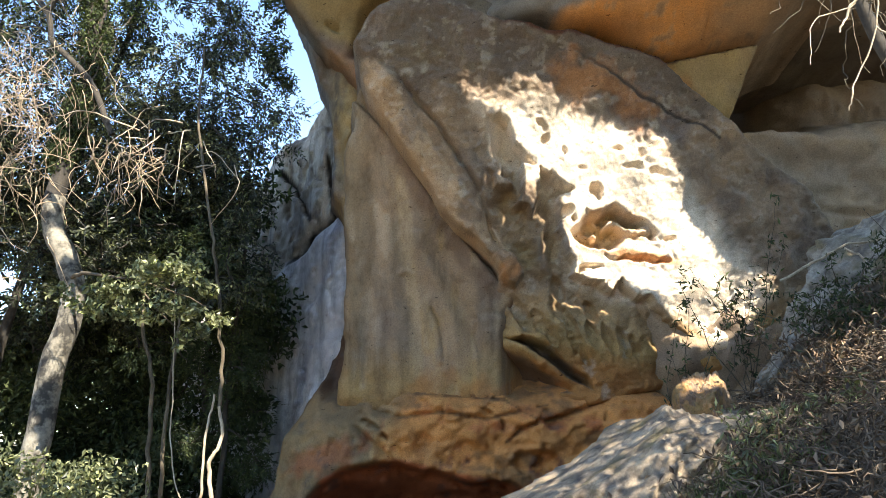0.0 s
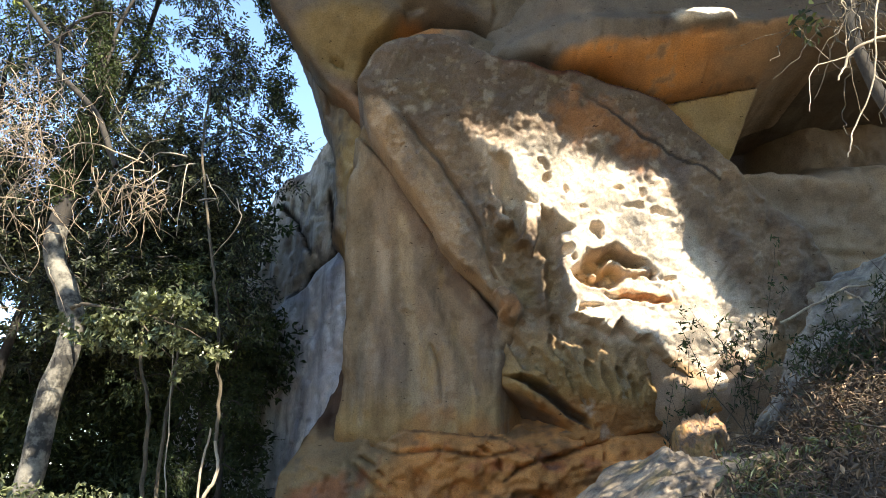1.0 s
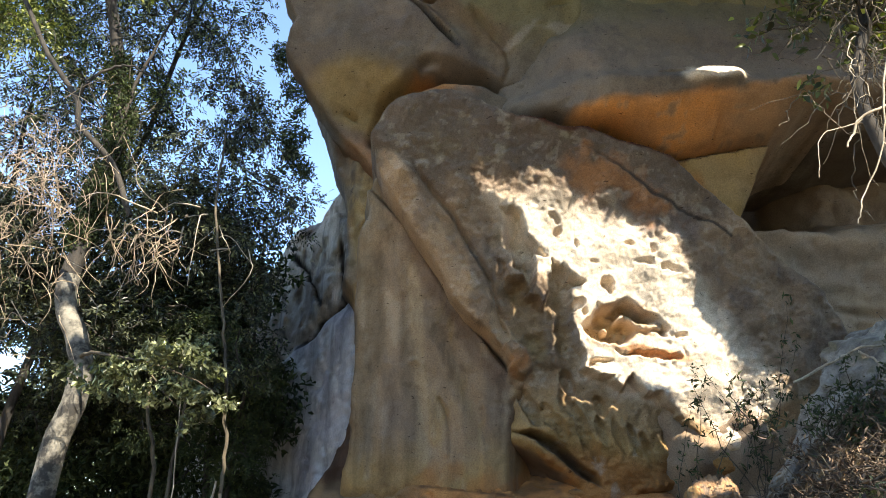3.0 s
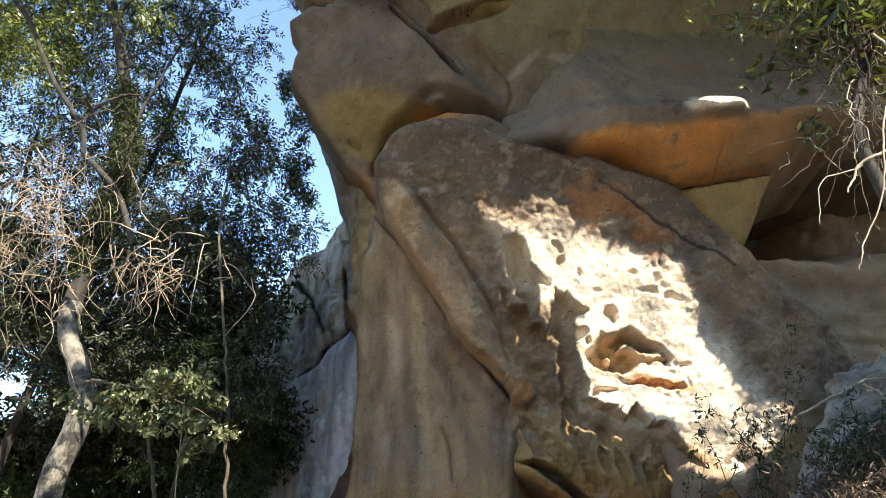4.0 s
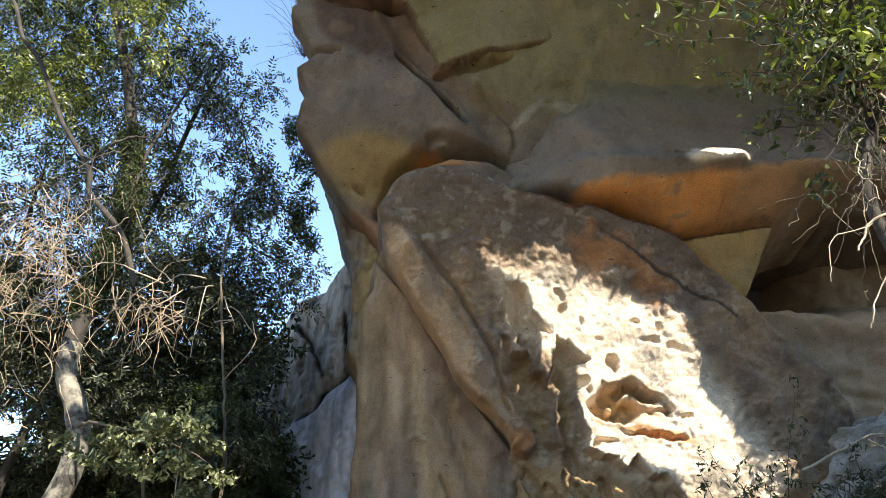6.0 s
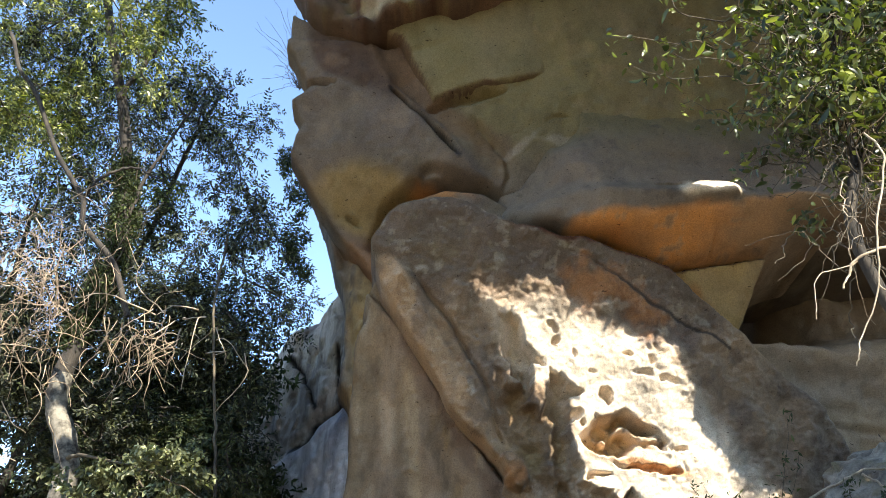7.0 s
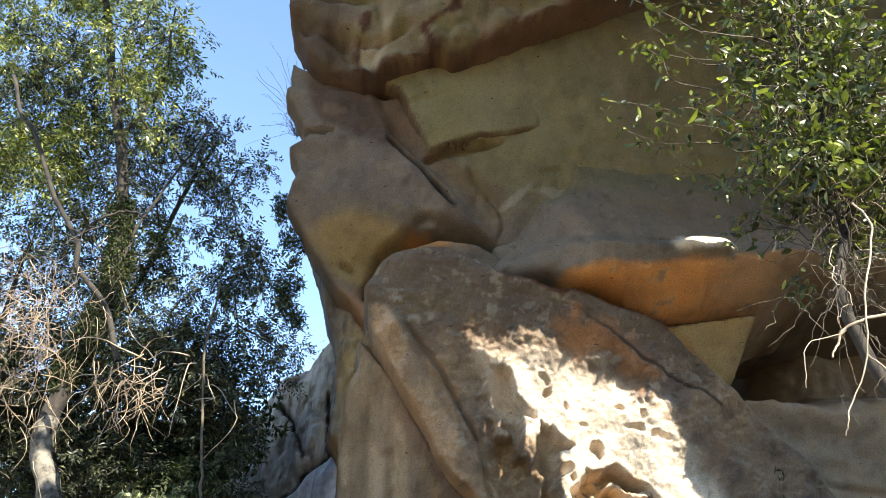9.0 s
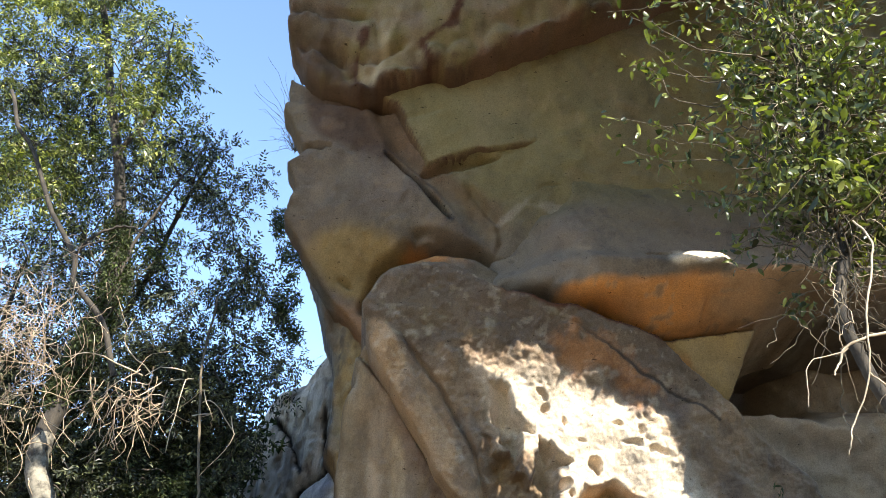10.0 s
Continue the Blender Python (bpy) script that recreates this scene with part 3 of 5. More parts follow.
def c_colour(t, x, z, sd, p):
    n1, n2 = fbm(p * 0.9, 4, 25), fbm(p * 2.6, 4, 29)
    t = stain_or_light(t, np.array((0.36, 0.25, 0.12)), 0.9 + 0.3 * n1)
    t = stain_or_light(t, np.array((0.46, 0.29, 0.10)), 0.45 + 0.5 * n1)
    t = stain_or_light(t, ORANGE, smooth(-1.9, -0.6, x + 0.8 * n1) * smooth(3.2, 2.5, z + 0.6 * n1 - 0.12 * x) * 0.95)
    t = stain_or_light(t, RUST * 1.2, smooth(0.0, 0.6, n2 + 0.3 * n1) * smooth(2.8, 1.8, z) * 0.65)
    t = stain_or_light(t, np.array((0.14, 0.09, 0.05)), smooth(0.15, 0.6, fbm(p * (1.2, 1.2, 2.4), 4, 27)) * 0.65)
    t = stain_or_light(t, np.array((0.2, 0.15, 0.085)), smooth(-1.0, -2.0, x + 0.4 * n1) * 0.8)
    t = stain_or_light(t, BUFF * 0.85, smooth(2.7, 3.3, z + 0.6 * n1 - 0.12 * x) * 0.85)
    line = np.minimum(line_dist(x, z, [(-0.6, 2.6), (0.12, 2.54), (0.69, 2.52), (1.27, 2.46), (1.95, 2.04)])[0], line_dist(x, z, [(1.3, 1.6), (1.6, 1.85), (2.0, 2.0), (2.4, 2.09), (2.98, 2.28), (3.67, 2.58)])[0])
    line = np.minimum(line, line_dist(x, z, [(-1.6, 2.3), (-0.9, 2.1), (0.0, 2.2), (0.9, 2.05), (2.2, 2.35)])[0])
    t = stain_or_light(t, np.array((0.06, 0.035, 0.022)), smooth(0.045, 0.01, line + 0.04 * n2) * 0.6)
    t = stain_or_light(t, GREEN * 0.8, smooth(0.1, 0.7, n2) * smooth(-1.2, -2.2, x) * 0.25)
    rim = np.interp(x, *C_RIM)
    t = stain_or_light(t, RUST * 1.25, smooth(0.06, -0.06, z - rim + 0.05 * n2) * 0.95)
    t = stain_or_light(t, FOOT_TONE, smooth(1.6, 2.2, z + 0.3 * n1) * smooth(-0.7, -1.3, x) * 0.85)
    # rusty recess beside the column, with its deep shade put into the colour
    t = stain_or_light(t, np.array((0.11, 0.062, 0.04)), smooth(2.3, 2.9, z + 0.3 * n1) * smooth(-1.9, -2.15, x + 0.1 * n2) * 0.9)
    t = stain_or_light(t, RUST, smooth(1.1, 0.5, ellipse(x, z, -2.4, 1.3, 0.9, 0.35, 20) + 0.4 * n2) * 0.5)
    return stain_or_light(t, DARK, smooth(0.5, 0.95, n2 - 0.3 * n1) * 0.5)


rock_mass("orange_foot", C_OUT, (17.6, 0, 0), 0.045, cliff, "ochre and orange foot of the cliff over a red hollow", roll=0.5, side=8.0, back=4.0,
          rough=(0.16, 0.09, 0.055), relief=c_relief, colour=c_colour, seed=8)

# the upper slab that stands against the sky
D_OUT = [(-4.17, 15.42), (-4.3, 14.45), (-3.8, 13.75), (-3.62, 13.45), (-4.02, 13.02), (-3.74, 12.48), (-4.02, 11.94), (-3.64, 11.53),
         (-3.3, 10.95), (-3.0, 10.53), (-2.7, 10.21), (-2.3, 9.86), (-1.74, 9.28), (-0.43, 9.6), (1.31, 9.6), (5.69, 10.0),
         (11.5, 10.5), (12.5, 21), (1.01, 20), (-1.5, 16.5), (-2.6, 15.3), (-3.4, 15.0)]
D_CRACK = [(-1.77, 13.54), (-0.91, 12.82), (-0.06, 11.89)]


def d_relief(x, z, sd):
    y = groove(x, z, D_CRACK, 0.05, 0.6)
    d, t = line_dist(x, z, [(-2.3, 14.6)] + D_CRACK + [(0.9, 11.1)])
    y += np.where(z > np.interp(x, [-2.3, -1.77, -0.91, -0.06, 0.9], [14.6, 13.54, 12.82, 11.89, 11.1]), 0.2 * smooth(0, 0.3, d), 0) * smooth(2.6, 1.0, x)
    y += groove(x, z, [(0.1, 13.0), (0.7, 12.4), (1.02, 12.0), (1.1, 11.6), (0.94, 11.19)], 0.06, 0.14)
    y += groove(x, z, [(-1.0, 11.5), (-0.6, 11.6), (-0.1, 11.5), (0.7, 11.2)], 0.1, 0.3) + pit(x, z, -3.35, 13.5, 0.4, 0.09, 0.35, 4)
    y += groove(x, z, [(-1.7, 14.2), (-1.2, 13.4), (-0.6, 13.0), (0.4, 12.4), (0.9, 12.0)], 0.25, 0.18)
    y += groove(x, z, [(-1.9, 10.1), (-1.65, 10.8), (-1.1, 11.2), (-0.35, 11.35), (0.6, 11.25), (1.1, 11.0)], 0.13, 0.9, False)
    y += 0.7 * smooth(11.7, 10.2, z) * smooth(0.5, -0.8, x)
    y += pit(x, z, -2.45, 10.6, 0.25, 0.08, 0.2, -25) + pit(x, z, 0.1, 13.42, 0.95, 0.17, 0.35, 17) + pit(x, z, -2.1, 14.75, 0.4, 0.14, 0.5, 0)
    y += pit(x, z, 2.2, 12.95, 0.2, 0.04, 0.12, 5)
    return y


def d_colour(t, x, z, sd, p):
    n1, n2 = fbm(p * 0.7, 4, 35), fbm(p * 2.2, 4, 39)
    t = t * 0.7
    # shade band below the roof bed's ledge, painted dark brown
    t = stain_or_light(t, np.array((0.13, 0.085, 0.055)), smooth(0.3, 0.05, line_dist(x, z, [(-0.6, 13.3), (0.4, 13.5), (1.6, 13.8)])[0] + 0.1 * n2) * 0.85)
    t = stain_or_light(t, GREEN, 0.8 * smooth(-1.2, 1, x) * smooth(11.3, 13, z) + 0.15 * n1)
    t = stain_or_light(t, np.array((0.27, 0.195, 0.085)), smooth(1.15, 0.65, ellipse(x, z, -1.95, 11.0, 1.35, 0.85, -10) + 0.25 * n1) * 0.85)
    t = stain_or_light(t, ORANGE * 0.7, smooth(10.5, 9.9, z + 0.2 * n1) * smooth(0, -1.0, x) * 0.45)
    t = stain_or_light(t, np.array((0.085, 0.056, 0.04)), smooth(1.2, 0.8, ellipse(x, z, -2.6, 14.3, 1.35, 0.75, -25) + 0.25 * n1) * 0.9)
    t = stain_or_light(t, np.array((0.17, 0.115, 0.07)), smooth(0.5, 0.1, line_dist(x, z, [(-1.9, 14.4), (-1.2, 13.5), (-0.4, 12.9), (0.9, 12.0)])[0] + 0.2 * n2) * 0.7)
    t = stain_or_light(t, ORANGE * 0.8, smooth(1.2, 0.5, ellipse(x, z, -0.5, 11.15, 0.8, 0.25, -8) + 0.3 * n2) * 0.7)
    t = stain_or_light(t, BUFF, smooth(0.3, 0.9, n2) * 0.15)
    t = stain_or_light(t, PALE, smooth(0.1, 0.02, line_dist(x, z, [(1.0, 12.0), (1.6, 12.45), (2.4, 12.3), (3.4, 11.9)])[0] + 0.12 * n2) * 0.35)
    t = stain_or_light(t, DARK * 0.5, smooth(0.07, 0.02, line_dist(x, z, D_CRACK)[0] + 0.03 * n2) * 0.9)
    return stain_or_light(t, DARK, smooth(0.7, 1.1, n1 - 0.4 * n2) * 0.2)


rock_mass("upper_slab", D_OUT, (18.4, 0, -0.2), 0.05, cliff, "smooth grey upper slab with a yellow stained underside", roll=0.1, side=12.0, back=lambda x, z: 0.8 + 3 * smooth(-2.9, -2.3, x), wobble=0.075,
          rough=(0.14, 0.045, 0.022), relief=d_relief, colour=d_colour, seed=12)

# the pillar that hangs behind it
P_OUT = [(-3.7, 12.0), (-3.2, 10.81), (-2.75, 9.52), (-2.55, 8.25), (-2.5, 7.16), (-2.2, 6.56), (-1.6, 6.6), (-1.4, 9.0), (-1.6, 12.0)]
rock_mass("hanging_pillar", P_OUT, (18.5, 0.05, -0.06), 0.06, cliff, "narrow grey pillar streaked brown", roll=0.3, side=9, back=1.6, wobble=0.1, rough=(0.2, 0.16, 0.07),
          relief=lambda x, z, sd: groove(x, z, [(-2.9, 11), (-2.5, 9), (-2.2, 7)], 0.12, 0.25),
          colour=lambda t, x, z, sd, p: stain_or_light(stain_or_light(t, OCHRE, smooth(-2.9, -2.2, x + 0.3 * fbm(p, 3, 2)) * 0.6), DARK, smooth(0.0, 0.5, fbm(p * (2, 2, .6), 4, 3)) * 0.75),
          seed=14)

# the slab with the orange underside
E_OUT = [(0.84, 9.99), (0.97, 10.57), (0.9, 11.3), (1.1, 12.2), (1.7, 13.2), (2.95, 14.1), (5.18, 14.5), (6.93, 14.8), (10.5, 15.2), (12.5, 15.0), (12.5, 11.6),
         (10.4, 11.0), (7.3, 10.1), (6.62, 9.82), (5.7, 9.63), (5.24, 9.53), (4.52, 9.42), (4.04, 9.54), (3.37, 9.83), (2.33, 9.98), (1.3, 10.2)]
E_LIP = ([0.8, 1.23, 1.89, 2.94, 4.06, 4.79, 6.26, 8, 11], [9.75, 9.8, 9.92, 10.08, 10.14, 10.25, 10.44, 10.65, 11.15])


def e_relief(x, z, sd):
    lip = np.interp(x, *E_LIP) + 0.05 * fbm(np.c_[x, z, x * 0] * 1.5, 3, 50)
    y = 1.0 * smooth(0.08, -1.0, z - lip) + 2.75 * np.clip((z - 10.5) / 3.7, 0, 1.2) + 0.2 * smooth(10.4, 10.9, z) + 1.45 * smooth(2.9, 0.9, x + 0.25 * fbm(np.c_[x, z, x * 0] * 1.2, 3, 51))
    y += groove(x, z, [(5.3, 9.5), (5.33, 9.75), (5.36, 10.0)], 0.025, 0.1)
    y -= 0.22 * smooth(1.0, 0.55, ellipse(x, z, 5.15, 10.6, 0.75, 0.36, 12))
    return y + pit(x, z, 4.3, 10.75, 0.3, 0.04, 0.08, 10)


def e_colour(t, x, z, sd, p):
    n1, n2 = fbm(p * 0.8, 4, 45), fbm(p * 3, 4, 49)
    lip = np.interp(x, *E_LIP)
    t = stain_or_light(t, GREEN, 0.3 + 0.12 * n1 + 0.5 * smooth(11.5, 13.0, z))
    t = stain_or_light(t * 0.82, GREY * 0.88, smooth(12.6, 11.0, z + 0.3 * n1) * 0.8)
    under = smooth(0.08, -0.1, z - lip + 0.05 * n2)
    t = stain_or_light(t, ORANGE * (1.12, 1.12, 1.1), under * (0.9 + 0.2 * n2) * smooth(8.5, 6.0, x) * smooth(1.0, 1.9, x + 0.3 * n1))
    t = stain_or_light(t, np.array((0.13, 0.09, 0.06)), under * smooth(6.2, 7.2, x) * 0.85)
    t = stain_or_light(t, BUFF, under * smooth(0.35, 0.7, n2) * 0.5)
    t = stain_or_light(t, BUFF * 0.8, under * smooth(4.6, 6.2, x + 0.5 * n1) * 0.65)
    # sun fleck on the lip, brightened by a painted pale patch
    t = stain_or_light(t, np.array((0.6, 0.53, 0.42)), smooth(1.3, 0.8, ellipse(x, z, 5.15, 10.66, 0.64, 0.25, 8) + 0.3 * n2) * 0.9)
    return stain_or_light(t, DARK, smooth(0.6, 0.95, n2) * 0.4)


rock_mass("overhanging_slab", E_OUT, (18.4, 0, -0.36), 0.035, cliff, "thick overhanging slab with a bright orange underside", roll=0.25, side=9.0, back=3.2, wobble=0.06,
          rough=(0.10, 0.03, 0.015), relief=e_relief, colour=e_colour, seed=16)

# the yellow wedge below it
T_OUT = [(4.1, 9.3), (4.52, 9.36), (5.28, 9.5), (5.75, 9.58), (6.62, 9.77), (6.14, 8.37), (5.94, 7.8), (5.3, 7.9), (4.1, 9.0)]


def t_colour(t, x, z, sd, p):
    n2 = fbm(p * 2.5, 4, 44)
    t = stain_or_light(stain_or_light(t, BUFF * 0.66, 0.9 + 0 * x), OCHRE * 0.72, 0.6 + 0.4 * fbm(p, 3, 4))
    t = stain_or_light(t, ORANGE * 0.6, smooth(0.3, 0.05, line_dist(x, z, [(4.5, 9.3), (5.1, 8.75), (5.94, 7.8)])[0] + 0.15 * n2) * 0.7)
    # shadow where the wedge meets the overhang, painted as a near-black line
    return stain_or_light(t, RUST * 0.12, smooth(0.075, 0.045, line_dist(x, z, T_OUT[:5])[0] + 0.025 * n2) * 0.97)


rock_mass("yellow_wedge", T_OUT, (19.6, 0, -0.36), 0.05, cliff, "flat yellow wedge of stone under the overhang", roll=0.05, side=16.0, back=4.5, wobble=0.04,
          rough=(0.05, 0.02, 0.012), colour=t_colour, seed=18)


# the roof beds above, which lean out over the path
def brow(y0, lean):
    # the bend above z 18.5 is unseen rock added to shade the face
    return lambda x, z: y0 + lean * z - 0.5 * np.clip(z - 18.5, 0, None) ** 1.25


def f_face(x, z):
    return 18.4 - 0.2 * z - 0.06 * smooth(2.2, 0.0, x) + 0.06 * smooth(-0.6, -1.8, x) + 0.5 * smooth(1.2, 2.8, x)


F_OUT = [(-1.85, 14.8), (-1.6, 14.7), (-1.25, 14.1), (-0.72, 13.32), (0.47, 13.76), (1.12, 13.86), (1.9, 14.02), (2.85, 14.3), (4.2, 16.0),
         (4.2, 19), (0, 19), (-2.4, 16.5), (-2.5, 15.04)]
# the bed's lower flank is coloured dark for the shade under its edge
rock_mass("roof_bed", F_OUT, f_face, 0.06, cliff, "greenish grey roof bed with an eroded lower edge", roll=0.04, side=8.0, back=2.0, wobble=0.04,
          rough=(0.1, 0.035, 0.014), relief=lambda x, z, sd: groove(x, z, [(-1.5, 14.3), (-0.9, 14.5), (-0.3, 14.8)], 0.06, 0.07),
          colour=lambda t, x, z, sd, p: stain_or_light(stain_or_light(t, GREEN, 0.85 + 0.2 * fbm(p * 0.6, 3, 6)), np.array((0.1, 0.062, 0.042)), smooth(0.06, -0.01, -sd + 0.06 * fbm(p * 2, 3, 8)) * 0.9 * smooth(2.4, 0.8, x)), seed=21)
F2_OUT = [(-4.4, 18), (-4.31, 17.02), (-4.2, 15.8), (-3.95, 15.42), (-3.33, 14.91), (-2.92, 14.87), (-2.37, 14.62), (-1.62, 15.04), (-0.72, 15.43),
          (-0.32, 15.33), (0.59, 15.67), (2.0, 16.39), (3.3, 16.99), (6.19, 18.74), (10.22, 21.5), (13, 25), (-3.93, 25)]


def f2_colour(t, x, z, sd, p):
    n1, n2 = fbm(p * 0.8, 4, 55), fbm(p * 2.4, 4, 59)
    t = stain_or_light(t, BUFF, 0.3 + 0.4 * n1)
    t = stain_or_light(t, GREEN * 0.85, 0.55 + 0.4 * n2)
    t = stain_or_light(t, np.array((0.5, 0.44, 0.33)), smooth(0.3, 0.1, np.abs(x + 2.15 - 0.25 * (z - 15.3))) * smooth(16.4, 15.6, z) * 0.5)
    t = stain_or_light(t, np.array((0.12, 0.065, 0.04)), smooth(0.2, 0.03, -sd + 0.12 * n2) * 0.8)
    vein = np.minimum(line_dist(x, z, [(-0.22, 16.77), (-0.34, 16.22), (-1.03, 15.87), (-0.82, 15.27), (-1.57, 14.77)])[0],
                      line_dist(x, z, [(-2.38, 15.86), (-2.64, 15.16), (-2.42, 14.6)])[0])
    t = stain_or_light(t, np.array((0.07, 0.03, 0.02)), smooth(0.12, 0.04, vein + 0.09 * n2) * 0.9)
    t = stain_or_light(t, np.array((0.07, 0.045, 0.032)), smooth(0.55, 0.1, line_dist(x, z, [(-4.0, 15.7), (-3.2, 15.1), (-2.41, 14.6), (-1.46, 14.7), (-0.3, 15.35)])[0] + 0.35 * n2) * 0.8)
    return stain_or_light(t, np.array((0.11, 0.085, 0.07)), smooth(-2.5, -3.3, x + 0.35 * n2) * 0.75)


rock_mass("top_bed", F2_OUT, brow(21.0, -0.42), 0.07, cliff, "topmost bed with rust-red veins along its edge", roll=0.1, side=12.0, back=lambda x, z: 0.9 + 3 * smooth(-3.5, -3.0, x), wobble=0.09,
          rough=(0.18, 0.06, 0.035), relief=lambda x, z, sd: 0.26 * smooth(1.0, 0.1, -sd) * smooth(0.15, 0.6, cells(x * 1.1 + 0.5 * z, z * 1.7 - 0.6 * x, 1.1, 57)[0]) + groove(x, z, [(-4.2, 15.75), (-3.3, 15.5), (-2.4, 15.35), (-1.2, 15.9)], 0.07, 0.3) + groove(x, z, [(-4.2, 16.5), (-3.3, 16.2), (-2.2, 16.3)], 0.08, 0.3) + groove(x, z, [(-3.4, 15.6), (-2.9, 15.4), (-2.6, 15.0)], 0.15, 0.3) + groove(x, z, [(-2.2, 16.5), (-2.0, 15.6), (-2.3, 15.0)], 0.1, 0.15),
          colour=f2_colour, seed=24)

# the far wall behind, running back into the valley
G_OUT = [(-9, -1), (-9, 7.5), (-6.63, 8.8), (-5.4, 9.7), (-4.7, 10.35), (-3.9, 10.3), (-3.0, 11.3), (-2.0, 12), (-2.0, -1)]
G_CRACKS = ([(-4.3, 6.4), (-3.75, 6.62), (-3.45, 7.0), (-3.04, 7.15), (-2.79, 7.3), (-2.42, 7.38)], [(-4.69, 9.27), (-4.33, 8.83), (-3.97, 8.22), (-3.58, 7.47)],
            [(-3.07, 9.08), (-2.93, 8.15), (-2.87, 7.2)], [(-2.81, 8.42), (-2.57, 7.86), (-2.44, 7.36)])


def g_relief(x, z, sd):
    q = np.c_[x, z, x * 0]
    d1, gap = cells(x * 1.2 + 0.25 * fbm(q * 1.5, 3, 62), z * 0.55, 1.3, 61)
    y = 0.28 * smooth(0.0, 0.25, -gap + 0.12) + 0.3 * (hash3(np.floor(x * 1.6).astype(np.int64), np.floor(z * 0.6).astype(np.int64), (x * 0).astype(np.int64), 9) - 0.5) * smooth(6.8, 7.6, z + 0.5 * (x + 3))
    for k, c in enumerate(G_CRACKS):
        y += groove(x + 0.06 * fbm(q * 3, 3, 64), z, c, (0.14, 0.07, 0.06, 0.06)[k], (0.6, 0.4, 0.35, 0.35)[k])
    return y - 0.4 * smooth(0.1, -0.2, z - (7.0 + 0.62 * (x + 3.4)))


def g_colour(t, x, z, sd, p):
    n1, n2 = fbm(p * (0.8, 0.8, 0.25), 4, 65), fbm(p * (3, 3, .6), 4, 69)
    low = smooth(0.12, -0.12, z - (7.0 + 0.62 * (x + 3.4)) + 0.15 * n1)
    t = stain_or_light(t, np.array((0.52, 0.48, 0.42)), 0.75 + 0.3 * n1)
    # pale lower wall, with bluish sky light put into its colour
    t = stain_or_light(t, np.array((0.62, 0.63, 0.66)), low * 0.95)
    t = stain_or_light(t, DARK, smooth(0.2, 0.7, n2) * (0.55 - 0.25 * low))
    t = stain_or_light(t, np.array((0.24, 0.25, 0.3)), low * smooth(0.2, 0.0, np.abs(x + 3.0 - 0.22 * (z - 5.5)) + 0.2 * n2) * 0.7)
    for k, c in enumerate(G_CRACKS):
        t = stain_or_light(t, DARK * 0.3, smooth(0.13, 0.05, line_dist(x + 0.06 * fbm(np.c_[x, z, x * 0] * 3, 3, 64), z, c)[0] * (1.0, 1.15, 1.3, 1.3)[k] + 0.05 * n2) * 0.95)
    return t


rock_mass("far_wall", G_OUT, (17.2, -1.3, 0), 0.06, cliff, "pale streaked cliff wall running back behind the trees", roll=0.5, side=7.0, back=4.0,
          rough=(0.2, 0.12, 0.05), relief=g_relief, colour=g_colour, seed=27, material=FLUTED)

# the shaded recess at the side
H_OUT = [(3.0, -1), (3.0, 11.5), (16, 14), (16, -1)]


def h_face(x, z):
    """A leaning lower wall, with a hollow above it under the slab."""
    low = 18.95 + 0.06 * x - 0.33 * z + 0.6 * smooth(5.0, 3.5, x)
    up = smooth(7.9, 8.8, z - 0.1 * (x - 7) + 0.25 * fbm(np.c_[x, z, x * 0] * 0.9, 3, 91))
    return low * (1 - up) + (19.0 + 1.8 * smooth(8.8, 7.2, x)) * up


def h_relief(x, z, sd):
    return groove(x, z, [(7.0, 5.5), (9, 5.2), (12, 5.4)], 0.1, 0.35) + groove(x, z, [(7.5, 6.5), (9.5, 6.4), (12, 6.8)], 0.06, 0.15)


# above z 8 the hollow's shade is painted in as dark brown
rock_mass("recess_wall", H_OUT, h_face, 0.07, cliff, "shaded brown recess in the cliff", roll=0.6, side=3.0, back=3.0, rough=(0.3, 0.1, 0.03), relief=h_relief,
          colour=lambda t, x, z, sd, p: stain_or_light(stain_or_light(t, BUFF * 0.9, 0.6 + 0.4 * fbm(p * 0.8, 4, 71)), np.array((0.11, 0.075, 0.048)), smooth(8.0, 8.8, z + 0.4 * fbm(p, 3, 73)) * 0.7), seed=29)

# ---- ground: one sheet, with a bank that climbs towards the cliff at the side ----
def ground_z(x, y):
    bank = np.interp(y, [-200, -3, 3, 7, 10, 13, 16, 18, 200], [0.1, 0.2, 0.35, 0.9, 1.0, 0.85, 0.5, 0.4, 0.3])
    rise = 0.6 * np.log1p(np.exp((np.minimum(x, 14) - 0.9) * 3)) / 3 * bank
    return rise


